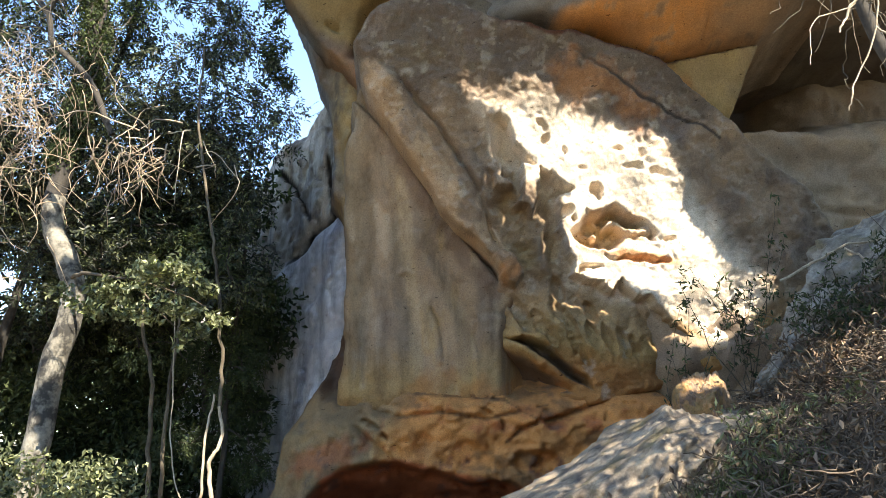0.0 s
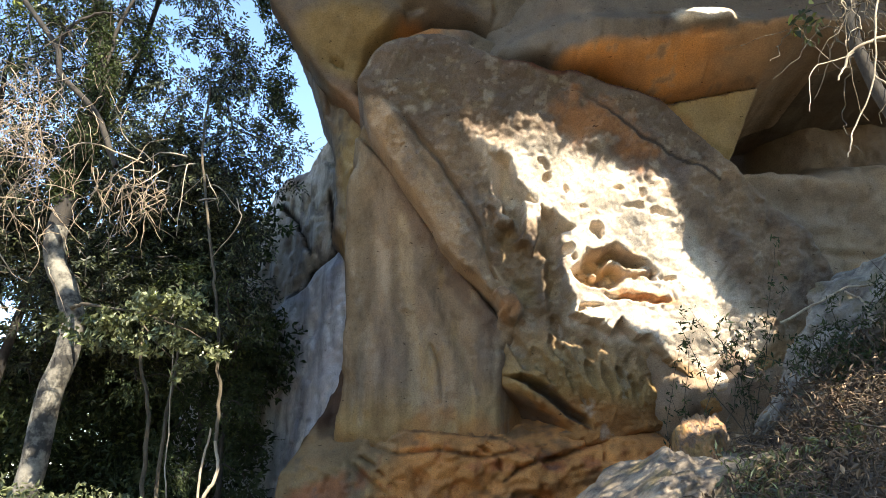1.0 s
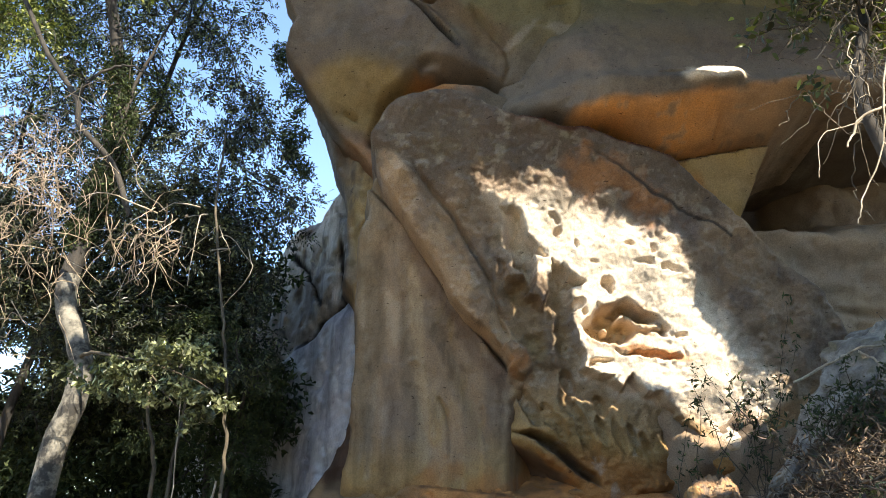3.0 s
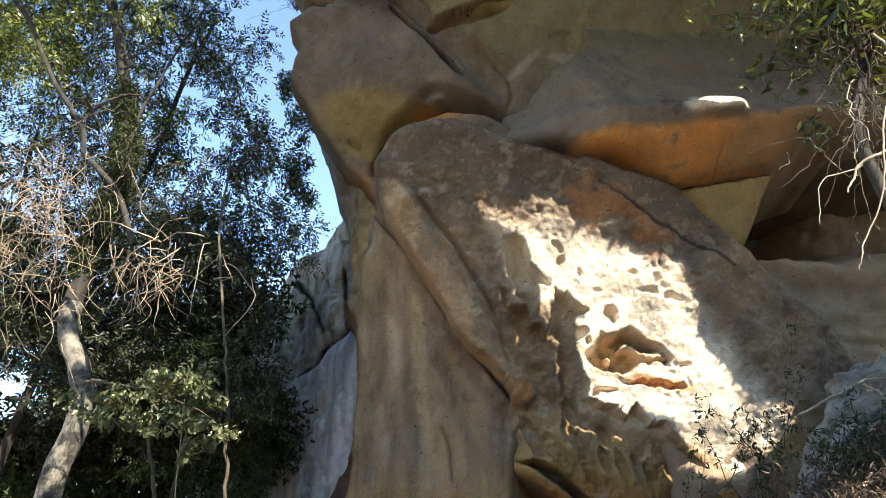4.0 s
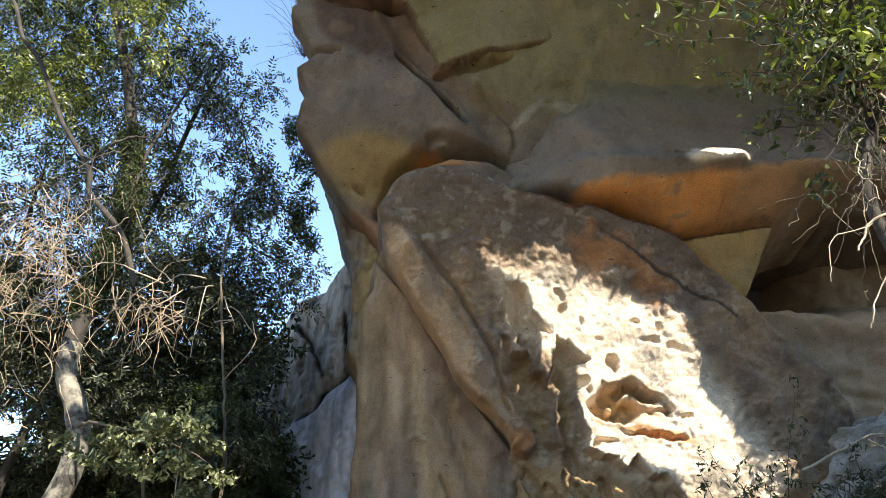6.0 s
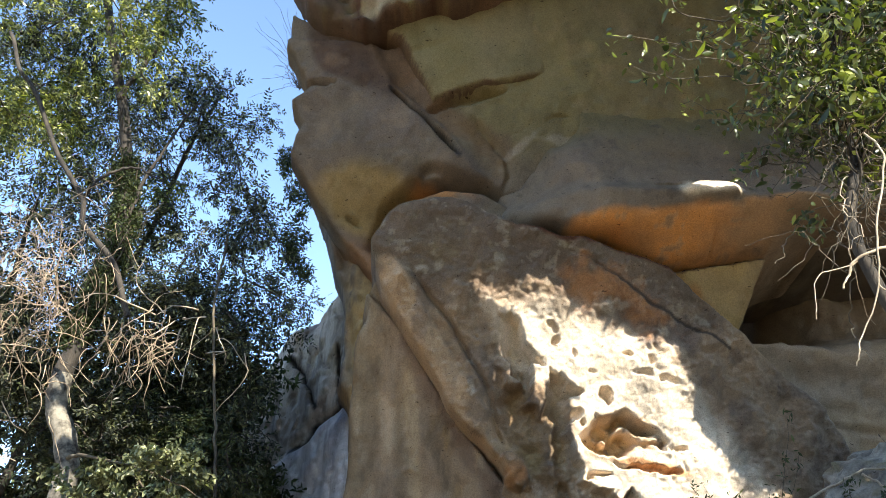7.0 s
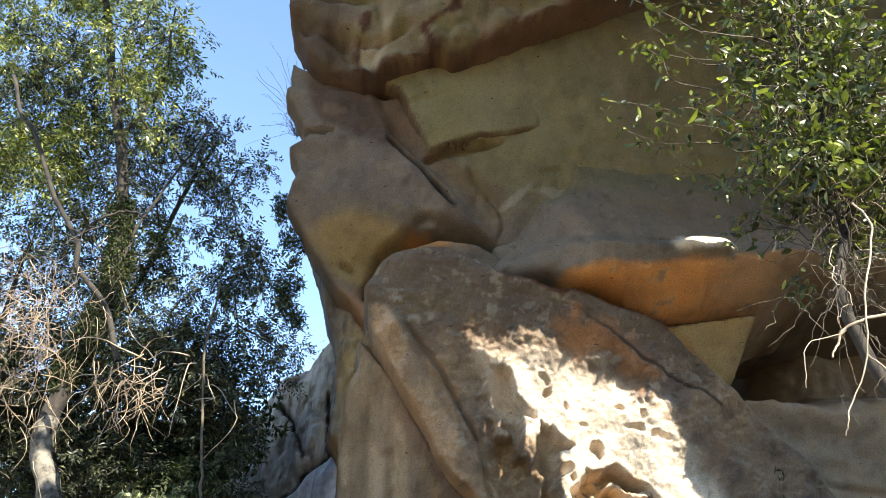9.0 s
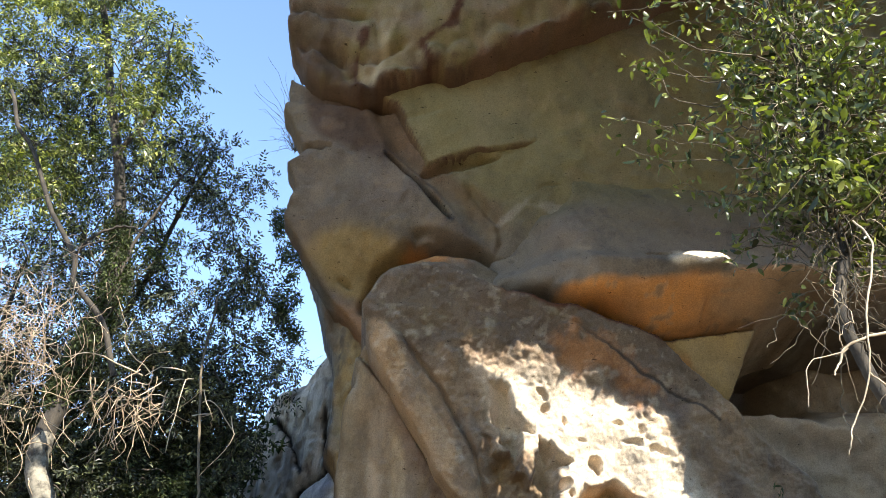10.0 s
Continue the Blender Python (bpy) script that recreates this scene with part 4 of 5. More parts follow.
def ground_mesh():
    gx = np.concatenate([-np.geomspace(900, 16, 24), np.arange(-15, 14, 0.16), np.geomspace(14.2, 900, 24)])
    gy = np.concatenate([-np.geomspace(900, 6, 24), np.arange(-5.6, 24, 0.16), np.geomspace(24.3, 900, 24)])
    X, Y = [a.ravel() for a in np.meshgrid(gx, gy)]
    p = np.c_[X, Y, 0 * X]
    Z = ground_z(X, Y) + 0.12 * fbm(p * 0.6, 3, 81) + 0.05 * fbm(p * 2.3, 4, 83)
    n1, n2 = fbm(p * 0.9, 4, 85), fbm(p * 3.1, 4, 87)
    t = np.tile(np.array((0.18, 0.14, 0.095)), (len(X), 1))
    t = stain_or_light(t, np.array((0.30, 0.245, 0.175)), 0.3 + 0.5 * n2)
    t = stain_or_light(t, np.array((0.08, 0.075, 0.035)), 0.1 + 0.5 * n1)
    t = stain_or_light(t, np.array((0.075, 0.055, 0.04)), smooth(0.8, 2.2, X) * smooth(4.5, 6.5, Y) * (0.8 + 0.4 * n2))
    nx, ny = len(gx), len(gy)
    i = np.arange(nx * ny).reshape(ny, nx)
    q = np.stack([i[:-1, :-1], i[:-1, 1:], i[1:, 1:], i[1:, :-1]], -1).reshape(-1, 4)
    return mesh_from("ground", np.c_[X, Y, Z], q, SOIL, True, t)


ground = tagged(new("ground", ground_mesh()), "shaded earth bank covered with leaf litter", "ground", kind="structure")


# ---- loose boulders ----
def boulder(name, at, size, label, turn=0.0, tilt=0.0, seed=1, tints=(PALE * 0.75, GREY)):
    bm = bmesh.new()
    bmesh.ops.create_icosphere(bm, subdivisions=6, radius=1)
    co = np.array([v.co[:] for v in bm.verts])
    faces = np.array([[v.index for v in f.verts] for f in bm.faces])
    bm.free()
    rng = np.random.default_rng(seed)
    for _ in range(15):                     # flat breaks
        nrm = rng.normal(size=3)
        nrm /= np.linalg.norm(nrm)
        cut = rng.uniform(0.6, 0.88)
        over = np.clip(co @ nrm - cut, 0, None)
        co -= np.outer(over * 0.95, nrm)
    co += co * (0.13 * fbm(co * 1.4 + seed, 3, seed) + 0.085 * fbm(co * 4 + seed, 4, seed + 3) + 0.04 * fbm(co * 14 + seed, 3, seed + 9))[:, None]
    c, s = math.cos(radians(turn)), math.sin(radians(turn))
    co = co * np.array(size)
    ct, st = math.cos(radians(tilt)), math.sin(radians(tilt))
    co = np.c_[co[:, 0] * ct - co[:, 2] * st, co[:, 1], co[:, 0] * st + co[:, 2] * ct]
    co = np.c_[co[:, 0] * c - co[:, 1] * s, co[:, 0] * s + co[:, 1] * c, co[:, 2]]
    n1, n2 = fbm(co * 2.4 + seed, 5, seed + 5, 0.65), fbm(co * 9 + seed, 4, seed + 6, 0.65)
    t = stain_or_light(np.tile(tints[0], (len(co), 1)), tints[1], 0.45 + 0.6 * n1)
    t = stain_or_light(t, DARK, smooth(0.05, 0.6, n2) * 0.7)
    t = stain_or_light(t, GREEN * 0.7, smooth(0.3, 0.8, n1 - n2 * 0.4) * 0.5)
    ob = new(name, mesh_from(name, co, faces, BOULDER, True, t))
    ob.location = at
    return tagged(ob, label, "boulder", "boulders on the bank")


boulder("boulder", (1.95, 9.6, 0.85), (2.3, 1.15, 0.95), "grey lichen-speckled boulder half buried in the bank", 8, 28, 4, (np.array((0.33, 0.27, 0.2)), np.array((0.17, 0.13, 0.09))))
boulder("boulder", (3.2, 10.4, 1.75), (0.36, 0.45, 0.68), "buff upright stone lit by the sun", 0, 0, 9, (BUFF * 0.8, ORANGE * 0.7))
boulder("boulder", (6.95, 12.4, 4.1), (3.0, 1.45, 1.25), "dark ledge boulder with added pale stems on it", 5, 36, 13, (PALE * 0.68, GREY * 0.8))


# ---- leaves and wood ----
def unit(v):
    return v / np.linalg.norm(v, axis=1, keepdims=True)


def leaf_mesh(name, centres, length, width, material, rng, droop=0.3, face=None):
    """Folded pointed leaves, one at each centre."""
    n = len(centres)
    d = rng.normal(size=(n, 3))
    d[:, 2] -= droop
    d = unit(d)
    up = rng.normal(size=(n, 3)) + np.array((0, 0, 0.9))
    side = unit(np.cross(d, up))
    nor = np.cross(side, d)
    ln = (length * rng.uniform(0.6, 1.25, n))[:, None]
    wd = (width * rng.uniform(0.7, 1.2, n))[:, None]
    base = centres - d * ln * 0.5
    verts = np.stack([base, base + d * ln * 0.45 + side * wd * 0.5 + nor * wd * 0.22, base + d * ln - nor * ln * 0.08,
                      base + d * ln * 0.45 - side * wd * 0.5 + nor * wd * 0.22], 1).reshape(-1, 3)
    i = np.arange(n)[:, None] * 4
    faces = np.concatenate([i + (0, 1, 2), i + (0, 2, 3)], 0)
    return mesh_from(name, verts, faces, material, False)


def spray_mesh(name, clumps, count, size, material, rng, spread, off, droop=0.35):
    """Leaves set in pairs along short drooping sprays, each with a leaf at its tip, gathered in clumps."""
    per = 9
    n = count // per
    w = np.array([r ** 2 for _, r in clumps])
    pick = rng.choice(len(clumps), n, p=w / w.sum())
    cen = np.array([c for c, _ in clumps])[pick]
    rad = np.array([r for _, r in clumps])[pick][:, None]
    out = unit(rng.normal(size=(n, 3)))
    start = cen + out * rad * rng.uniform(0, 1, (n, 1)) ** 0.6 * spread * 0.85
    d = unit(out * 0.7 + rng.normal(size=(n, 3)) * 0.6 + (0, 0, -droop))
    up = unit(rng.normal(size=(n, 3)) * 0.5 + (0, 0, 1))
    side = unit(np.cross(d, up))
    up = np.cross(side, d)
    ln = size * rng.uniform(2.0, 3.4, (n, 1))
    verts = []
    for k in range(per):
        t = min(1.0, (k // 2 + 1) / 4.5)
        hand = 0.0 if k == per - 1 else (1.0 if k % 2 else -1.0)
        ld = unit(d * (1.0 if hand == 0 else 0.55) + side * hand * 0.85 + rng.normal(size=(n, 3)) * 0.2 - np.array((0, 0, 0.25)))
        ls = unit(np.cross(ld, up + rng.normal(size=(n, 3)) * 0.25))
        nor = np.cross(ls, ld)
        ll = size * rng.uniform(0.65, 1.15, (n, 1))
        lw = ll * 0.2
        base = start + d * ln * t - up * ln * 0.18 * t * t
        verts.append(np.stack([base, base + ld * ll * 0.45 + ls * lw + nor * lw * 0.35, base + ld * ll - nor * ll * 0.1, base + ld * ll * 0.45 - ls * lw + nor * lw * 0.35], 1))
    verts = np.concatenate(verts).reshape(-1, 3) - off
    i = np.arange(n * per)[:, None] * 4
    return mesh_from(name, verts, np.concatenate([i + (0, 1, 2), i + (0, 2, 3)], 0), material, False)


def tube_mesh(name, lines, material, sides=7):
    """Tapered bent stems: each line is (points, first radius, last radius)."""
    verts, faces, base = [], [], 0
    for pts, r0, r1 in lines:
        pts = np.asarray(pts, float)
        n = len(pts)
        tan = np.gradient(pts, axis=0)
        tan = unit(tan + 1e-9)
        ref = np.array([[1.0, 0.13, 0.07]]) if abs(tan[:, 2]).mean() > 0.6 else np.array([[0.05, 0.1, 1.0]])
        u = unit(np.cross(tan, ref))
        w = np.cross(tan, u)
        rad = np.linspace(r0, r1, n)[:, None, None]
        a = np.linspace(0, 2 * math.pi, sides, endpoint=False)
        ring = pts[:, None] + rad * (np.cos(a)[None, :, None] * u[:, None] + np.sin(a)[None, :, None] * w[:, None])
        verts.append(ring.reshape(-1, 3))
        i = np.arange(n - 1)[:, None] * sides
        j = np.arange(sides)[None]
        k = (j + 1) % sides
        faces.append((base + np.stack([i + j, i + k, i + sides + k, i + sides + j], -1)).reshape(-1, 4))
        base += n * sides
    return mesh_from(name, np.concatenate(verts), np.concatenate(faces), material)


def bend(pts, rng, n=14, wander=0.05):
    """A smooth wandering line through the points."""
    pts = np.asarray(pts, float)
    t = np.linspace(0, len(pts) - 1, n)
    k = np.clip(t.astype(int), 0, len(pts) - 2)
    f = (t - k)[:, None]
    ext = np.vstack([2 * pts[0] - pts[1], pts, 2 * pts[-1] - pts[-2]])
    p0, p1, p2, p3 = ext[k], ext[k + 1], ext[k + 2], ext[k + 3]
    out = 0.5 * (2 * p1 + (p2 - p0) * f + (2 * p0 - 5 * p1 + 4 * p2 - p3) * f ** 2 + (3 * p1 - p0 - 3 * p2 + p3) * f ** 3)
    w = rng.normal(size=(n, 3)).cumsum(0)
    w -= np.linspace(0, 1, n)[:, None] * w[-1]
    return out + wander * w * 0.4


def cloud(rng, count, clumps, spread):
    """Leaf places gathered round clumps (centre, radius)."""
    w = np.array([r ** 2 for _, r in clumps])
    pick = rng.choice(len(clumps), count, p=w / w.sum())
    cen = np.array([c for c, _ in clumps])[pick]
    rad = np.array([r for _, r in clumps])[pick][:, None]
    return cen + unit(rng.normal(size=(count, 3))) * rad * rng.uniform(0, 1, (count, 1)) ** 0.5 * spread


def box_clumps(rng, n, lo, hi, r, inside=None):
    out = []
    while len(out) < n:
        c = rng.uniform(lo, hi)
        if inside is None or inside(c):
            out.append((c, r * rng.uniform(0.6, 1.3)))
    return out


def tree(name, label, trunk, r0, r1, clumps, leaves, size, leaf, bark, seed, limbs=(), spread=(1.1, 1.1, 0.75), group="trees beside the cliff"):
    rng = np.random.default_rng(seed)
    ob = thing(name, label, "tree", group, at=tuple(trunk[0]))
    line = bend(trunk, rng, 26, 0.06)
    off = np.array(trunk[0])
    part("trunk", tube_mesh("trunk", [(line - off, r0, r1)], bark, 12), ob)
    for pts, a, b in limbs:
        part("limb", tube_mesh("limb", [(bend(pts, rng, 18, 0.06) - off, a, b)], BARK_DARK, 8), ob)
    # branches grow from clump to clump, always from the nearest wood
    ends = list(line[len(line) // 3:]) + [p for pts, _, _ in limbs for p in bend(pts, rng, 18, 0.02)[3:]]
    wood, rest, twigs = np.array(ends), np.array([c for c, _ in clumps]), []
    near = np.linalg.norm(rest[:, None] - wood[None], axis=2)
    src, gap = wood[near.argmin(1)], near.min(1)
    todo = np.ones(len(rest), bool)
    for _ in range(len(rest)):
        k = np.argmin(np.where(todo, gap, 1e9))
        todo[k] = False
        c, s0 = rest[k], src[k]
        thick = 0.012 + 0.02 * math.exp(-0.5 * gap[k])
        twigs.append((bend([s0, (s0 + c) / 2 + rng.normal(size=3) * 0.12 * gap[k], c], rng, 7, 0.06) - off, thick, 0.008))
        d = np.linalg.norm(rest - c, axis=1) * 1.05
        src[d < gap], gap = c, np.minimum(gap, d)
    tagged(part("branchwork", tube_mesh("branchwork", twigs, BARK_DARK, 5), ob), kind="stuff")
    part("crown", spray_mesh("crown", clumps, leaves, size, leaf, rng, np.array(spread), off), ob)
    return ob


CROWN = [(-18, 22), (-8.8, 20.5), (-8.19, 18.6), (-7.4, 17.9), (-6.7, 16.5), (-7.2, 15.3), (-5.5, 15.2), (-4.85, 14.2), (-4.5, 13.16), (-4.75, 12.32), (-4.05, 11.43),
         (-3.5, 9.7), (-2.9, 8.65), (-3.3, 7.0), (-4.0, 4.5), (-16, 4.5)]
def in_crown(lo, hi):
    return lambda c: lo < c[2] < hi and chink(c) and poly_dist(np.array([c[0] * 17 / c[1]]), np.array([1.6 + (c[2] - 1.6) * 17 / c[1]]), CROWN)[0] < -0.42


def chink(c):
    """Keeps a view of the sky open low down between the trees."""
    return not (-0.6 < c[0] / c[1] < -0.485 and 0.135 < (c[2] - 1.6) / c[1] < 0.225)


rng0 = np.random.default_rng(5)
# pale mottled tree whose trunk snakes up beside the cliff
pale_trunk = [(-7.65, 15.5, -0.2), (-7.42, 15.5, 0.97), (-7.22, 15.5, 2.89), (-7.06, 15.5, 3.62), (-7.0, 15.5, 4.46), (-7.25, 15.5, 5.1), (-7.47, 15.5, 5.6), (-7.5, 15.5, 6.2)]
tree("tree", "slender tree with a pale mottled snaking trunk", pale_trunk, 0.25, 0.2,
     box_clumps(rng0, 120, (-12.5, 13.5, 11), (-6.2, 17.5, 20), 0.6, in_crown(10.5, 20)), 33000, 0.135, LEAF_TOP, BARK_PALE, 21,
     limbs=[([(-7.5, 15.5, 6.1), (-7.45, 15.5, 6.6), (-7.25, 15.5, 7.8), (-7.0, 15.5, 9.4), (-7.5, 15.5, 11.8), (-8.4, 15.4, 14.5), (-9.3, 15.4, 17.2)], 0.205, 0.08),
            ([(-7.0, 15.4, 9.2), (-6.7, 15.6, 11.2), (-5.9, 15.8, 13.5)], 0.05, 0.015), ([(-7.8, 15.4, 12.6), (-7.2, 15.4, 14.5), (-7.4, 15.4, 16.8)], 0.07, 0.02)])
tree("tree", "leafy tree with dark crown against the sky", [(-10.3, 18.5, -0.2), (-9.7, 18.4, 4), (-8.4, 18.2, 8), (-7.2, 18, 12), (-6.5, 18, 14.5)], 0.13, 0.04,
     box_clumps(rng0, 300, (-12.5, 15.8, 4.6), (-3.0, 19.0, 18.0), 0.55, in_crown(4.6, 17.5))
     + box_clumps(rng0, 210, (-12.5, 15.9, 4.4), (-4.2, 19.0, 8.8), 0.6, chink), 112000, 0.125, LEAF_CANOPY, BARK_DARK, 22)
tree("tree", "tall slender tree farther back in the gully", [(-5.9, 21.5, -0.2), (-6.0, 21.4, 4), (-6.1, 21.5, 8)], 0.12, 0.04,
     box_clumps(rng0, 60, (-12, 20, 4), (-5.2, 23, 8.6), 0.8, chink), 20000, 0.15, LEAF_CANOPY, BARK_DARK, 23)
tree("tree", "leafy tree deeper in the gully", [(-12, 19.5, -0.2), (-11.8, 19.4, 4), (-11.4, 19.4, 8), (-11.2, 19.4, 12)], 0.18, 0.05,
     box_clumps(rng0, 150, (-15.5, 18.2, 3.5), (-8.3, 21, 12.5), 0.8, chink), 20000, 0.15, LEAF_CANOPY, BARK_DARK, 27)
tree("tree", "thin forked sapling in deep shade", [(-5.75, 17, -0.2), (-5.81, 17.0, 0.53), (-5.92, 17.0, 2.51), (-6.15, 17.0, 3.65), (-6.2, 17, 5.5)], 0.055, 0.03,
     box_clumps(rng0, 14, (-7.5, 16.4, 4.5), (-5, 18.6, 7), 0.6), 3500, 0.14, LEAF_DARK, BARK_TWIG, 24)
tree("tree", "thin leaning sapling in deep shade", [(-5.6, 17, -0.2), (-5.57, 17.0, 0.53), (-5.49, 17.0, 2.51), (-5.42, 17.0, 3.88), (-5.2, 17, 5.5)], 0.05, 0.025,
     box_clumps(rng0, 14, (-6.2, 16.6, 4.5), (-3.9, 19, 7), 0.6), 3500, 0.14, LEAF_DARK, BARK_TWIG, 25)

tree("tree", "dark leafy sapling before the far wall", [(-4.9, 19, -0.2), (-4.8, 19, 3), (-4.6, 18.8, 6), (-4.5, 18.6, 8.5)], 0.07, 0.02,
     box_clumps(rng0, 60, (-6.6, 18, 1.5), (-4.3, 20, 9.2), 0.42) + box_clumps(rng0, 24, (-5.0, 18.6, 0.8), (-4.0, 20, 5.4), 0.38), 24000, 0.1, LEAF_DARK, BARK_DARK, 26, spread=(1.1, 1.1, 1))



# ivy and dead climbers that clothe the upper trunk of the pale tree
def trunk_ivy():
    rng = np.random.default_rng(28)
    line = bend([(-7.45, 15.5, 6.9), (-7.25, 15.5, 7.8), (-7.0, 15.5, 9.4), (-7.3, 15.5, 11.0)], rng, 40, 0.02)
    off = line[0]
    ob = thing("ivy", "dark ivy and dead climbers clothing a tree trunk", "ivy", at=tuple(off))
    part("foliage", leaf_mesh("foliage", cloud(rng, 10000, [(p, 0.34) for p in line], np.ones(3)) - off, 0.1, 0.05, LEAF_DARK, rng), ob)
    for _ in range(70):
        k = rng.integers(0, 36)
        s, e = line[k] + rng.normal(size=3) * 0.2, line[min(39, k + rng.integers(3, 12))] + rng.normal(size=3) * 0.3
        part("climber", tube_mesh("climber", [(bend([s, (s + e) / 2 + rng.normal(size=3) * 0.12, e], rng, 8, 0.05) - off, 0.014, 0.006)], BARK_TWIG, 4), ob)


trunk_ivy()


# dense undergrowth and far woods
def woods(name, label, lo, hi, clumps, leaves, size, leaf, seed, r=1.0, inside=None):
    rng = np.random.default_rng(seed)
    cl = box_clumps(rng, clumps, lo, hi, r, inside)
    pts = cloud(rng, leaves, cl, np.array((1.2, 1.2, 0.9)))
    pts[:, 2] = np.maximum(pts[:, 2], ground_z(pts[:, 0], pts[:, 1]) + 0.05)
    return tagged(new(name, leaf_mesh(name, pts, size, size * 0.45, leaf, rng)), label, "foliage", kind="stuff")


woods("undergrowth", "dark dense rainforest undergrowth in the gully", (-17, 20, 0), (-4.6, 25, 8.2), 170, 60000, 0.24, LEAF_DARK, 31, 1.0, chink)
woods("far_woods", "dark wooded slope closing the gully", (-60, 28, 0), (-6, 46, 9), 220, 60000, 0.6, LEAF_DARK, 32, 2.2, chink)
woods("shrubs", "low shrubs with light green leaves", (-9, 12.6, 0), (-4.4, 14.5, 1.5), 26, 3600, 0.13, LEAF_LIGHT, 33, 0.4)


# unseen woods, added to hold back sky light from behind
woods("sky_screen_woods", "unseen forest added behind the path to cut the sky light", (-30, -34, 0), (30, -18, 8), 150, 36000, 0.6, LEAF_DARK, 34, 2.2)


# plants rooted on the cliff's edge, against the sky
def edge_plants():
    rng = np.random.default_rng(45)
    cl = box_clumps(rng, 40, (-4.4, 16.9, 9.0), (-3.2, 17.3, 12.6), 0.17, lambda c: abs(c[0] + 4.0 - 0.16 * (12 - c[2])) < 0.24)
    tagged(new("edge_plants", leaf_mesh("edge_plants", cloud(rng, 2400, cl, np.array((1.2, 1.0, 1.8))), 0.15, 0.04, LEAF_DARK, rng)),
           "dark ferny plants hanging from the cliff edge", "plants", kind="stuff")


edge_plants()
rng_t = np.random.default_rng(46)
bare = thing("bare_tree", "leafless twiggy shrub rooted on the cliff edge", "shrub", at=(-4.1, 16.6, 14.0))
for _ in range(22):
    tip = np.array((-4.1, 16.6, 14.0)) + (rng_t.uniform(-1.3, -0.2), rng_t.uniform(-0.3, 0.5), rng_t.uniform(-0.6, 3.2))
    mid = np.array((-4.35, 16.7, 14.4 + 0.35 * (tip[2] - 14.4)))
    part("twig", tube_mesh("twig", [(bend([(-4.05, 16.6, 14.0), mid, tip], rng_t, 12, 0.09) - np.array((-4.1, 16.6, 14.0)), 0.008, 0.003)], BARK_TWIG, 4), bare)


# sunlit bough that reaches out over the gully
def bough():
    rng = np.random.default_rng(41)
    ob = thing("bough", "leafy bough with sunlit pale green leaves", "branch", at=(-6.9, 15.3, 4.6))
    off = np.array((-6.9, 15.3, 4.6))
    wood = [(bend([(-6.9, 15.3, 4.6), (-6.2, 14.6, 4.5), (-4.9, 14.1, 4.2), (-3.9, 14, 3.8)], rng, 14, 0.05) - off, 0.04, 0.008),
            (bend([(-5.4, 14.2, 4.3), (-4.8, 14, 3.8), (-4.3, 13.9, 3.3)], rng, 10, 0.05) - off, 0.02, 0.006)]
    for st in wood:
        part("branch", tube_mesh("branch", [st], BARK_TWIG, 6), ob)
    cl = box_clumps(rng, 34, (-6.3, 13.2, 3.55), (-3.9, 14.8, 4.55), 0.24) + box_clumps(rng, 5, (-4.6, 13.7, 3.0), (-4.0, 14.3, 3.6), 0.2)
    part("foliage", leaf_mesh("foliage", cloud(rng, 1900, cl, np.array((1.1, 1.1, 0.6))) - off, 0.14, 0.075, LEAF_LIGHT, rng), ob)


bough()


# lianas, the crooked branch and the dry vine tangles
def stems(name, label, category, lines, material, seed, sides=7, n=30, wander=0.025):
    rng = np.random.default_rng(seed)
    return tagged(new(name, tube_mesh(name, [(bend(p, rng, n, wander), a, b) for p, a, b in lines], material, sides)), label, category)


stems("liana", "thin liana hanging down from the canopy", "liana", [([(-4.9, 15.8, 9.5), (-4.75, 15.3, 7.6), (-4.29, 15.0, 5.5), (-4.12, 15.0, 4.44), (-3.97, 15.0, 3.2), (-3.95, 15.0, 2.21)], 0.022, 0.035)], BARK_TWIG, 51, 7, 30, 0.05)
stems("liana", "pale looped liana foot catching the sun", "liana",
      [([(-3.95, 15.0, 2.21), (-3.88, 15.0, 1.62), (-4.07, 15.0, 1.19), (-4.03, 15.0, 0.65), (-4.0, 15, -0.1)], 0.028, 0.045),
       ([(-4.05, 15, 2.4), (-4.14, 15.0, 1.53), (-4.2, 15.0, 0.65), (-4.3, 15, 0)], 0.02, 0.03)], DRY_STEM, 52)
stems("liana", "thin pale drooping liana in the gully", "liana", [([(-5.2, 16, 4.5), (-5.13, 16.0, 2.67), (-5.04, 16.0, 1.42), (-4.82, 16.0, 0.59), (-4.3, 16, 0.3)], 0.012, 0.015)], DRY_STEM, 53)
stems("branch", "crooked forked branch with grey-brown bark", "branch",
      [([(-9.6, 13.8, 13), (-9.0, 13.5, 11.88), (-8.6, 13.5, 11.42), (-7.79, 13.5, 10.09), (-7.02, 13.5, 9.05), (-6.84, 13.5, 8.44), (-6.19, 13.5, 7.79), (-5.67, 13.5, 6.73)], 0.04, 0.055),
       ([(-7.02, 13.5, 9.05), (-6.71, 13.5, 9.58), (-6.18, 13.5, 9.65), (-5.61, 13.5, 9.45)], 0.035, 0.015)], BARK_DARK, 54, 9, 30, 0.04)


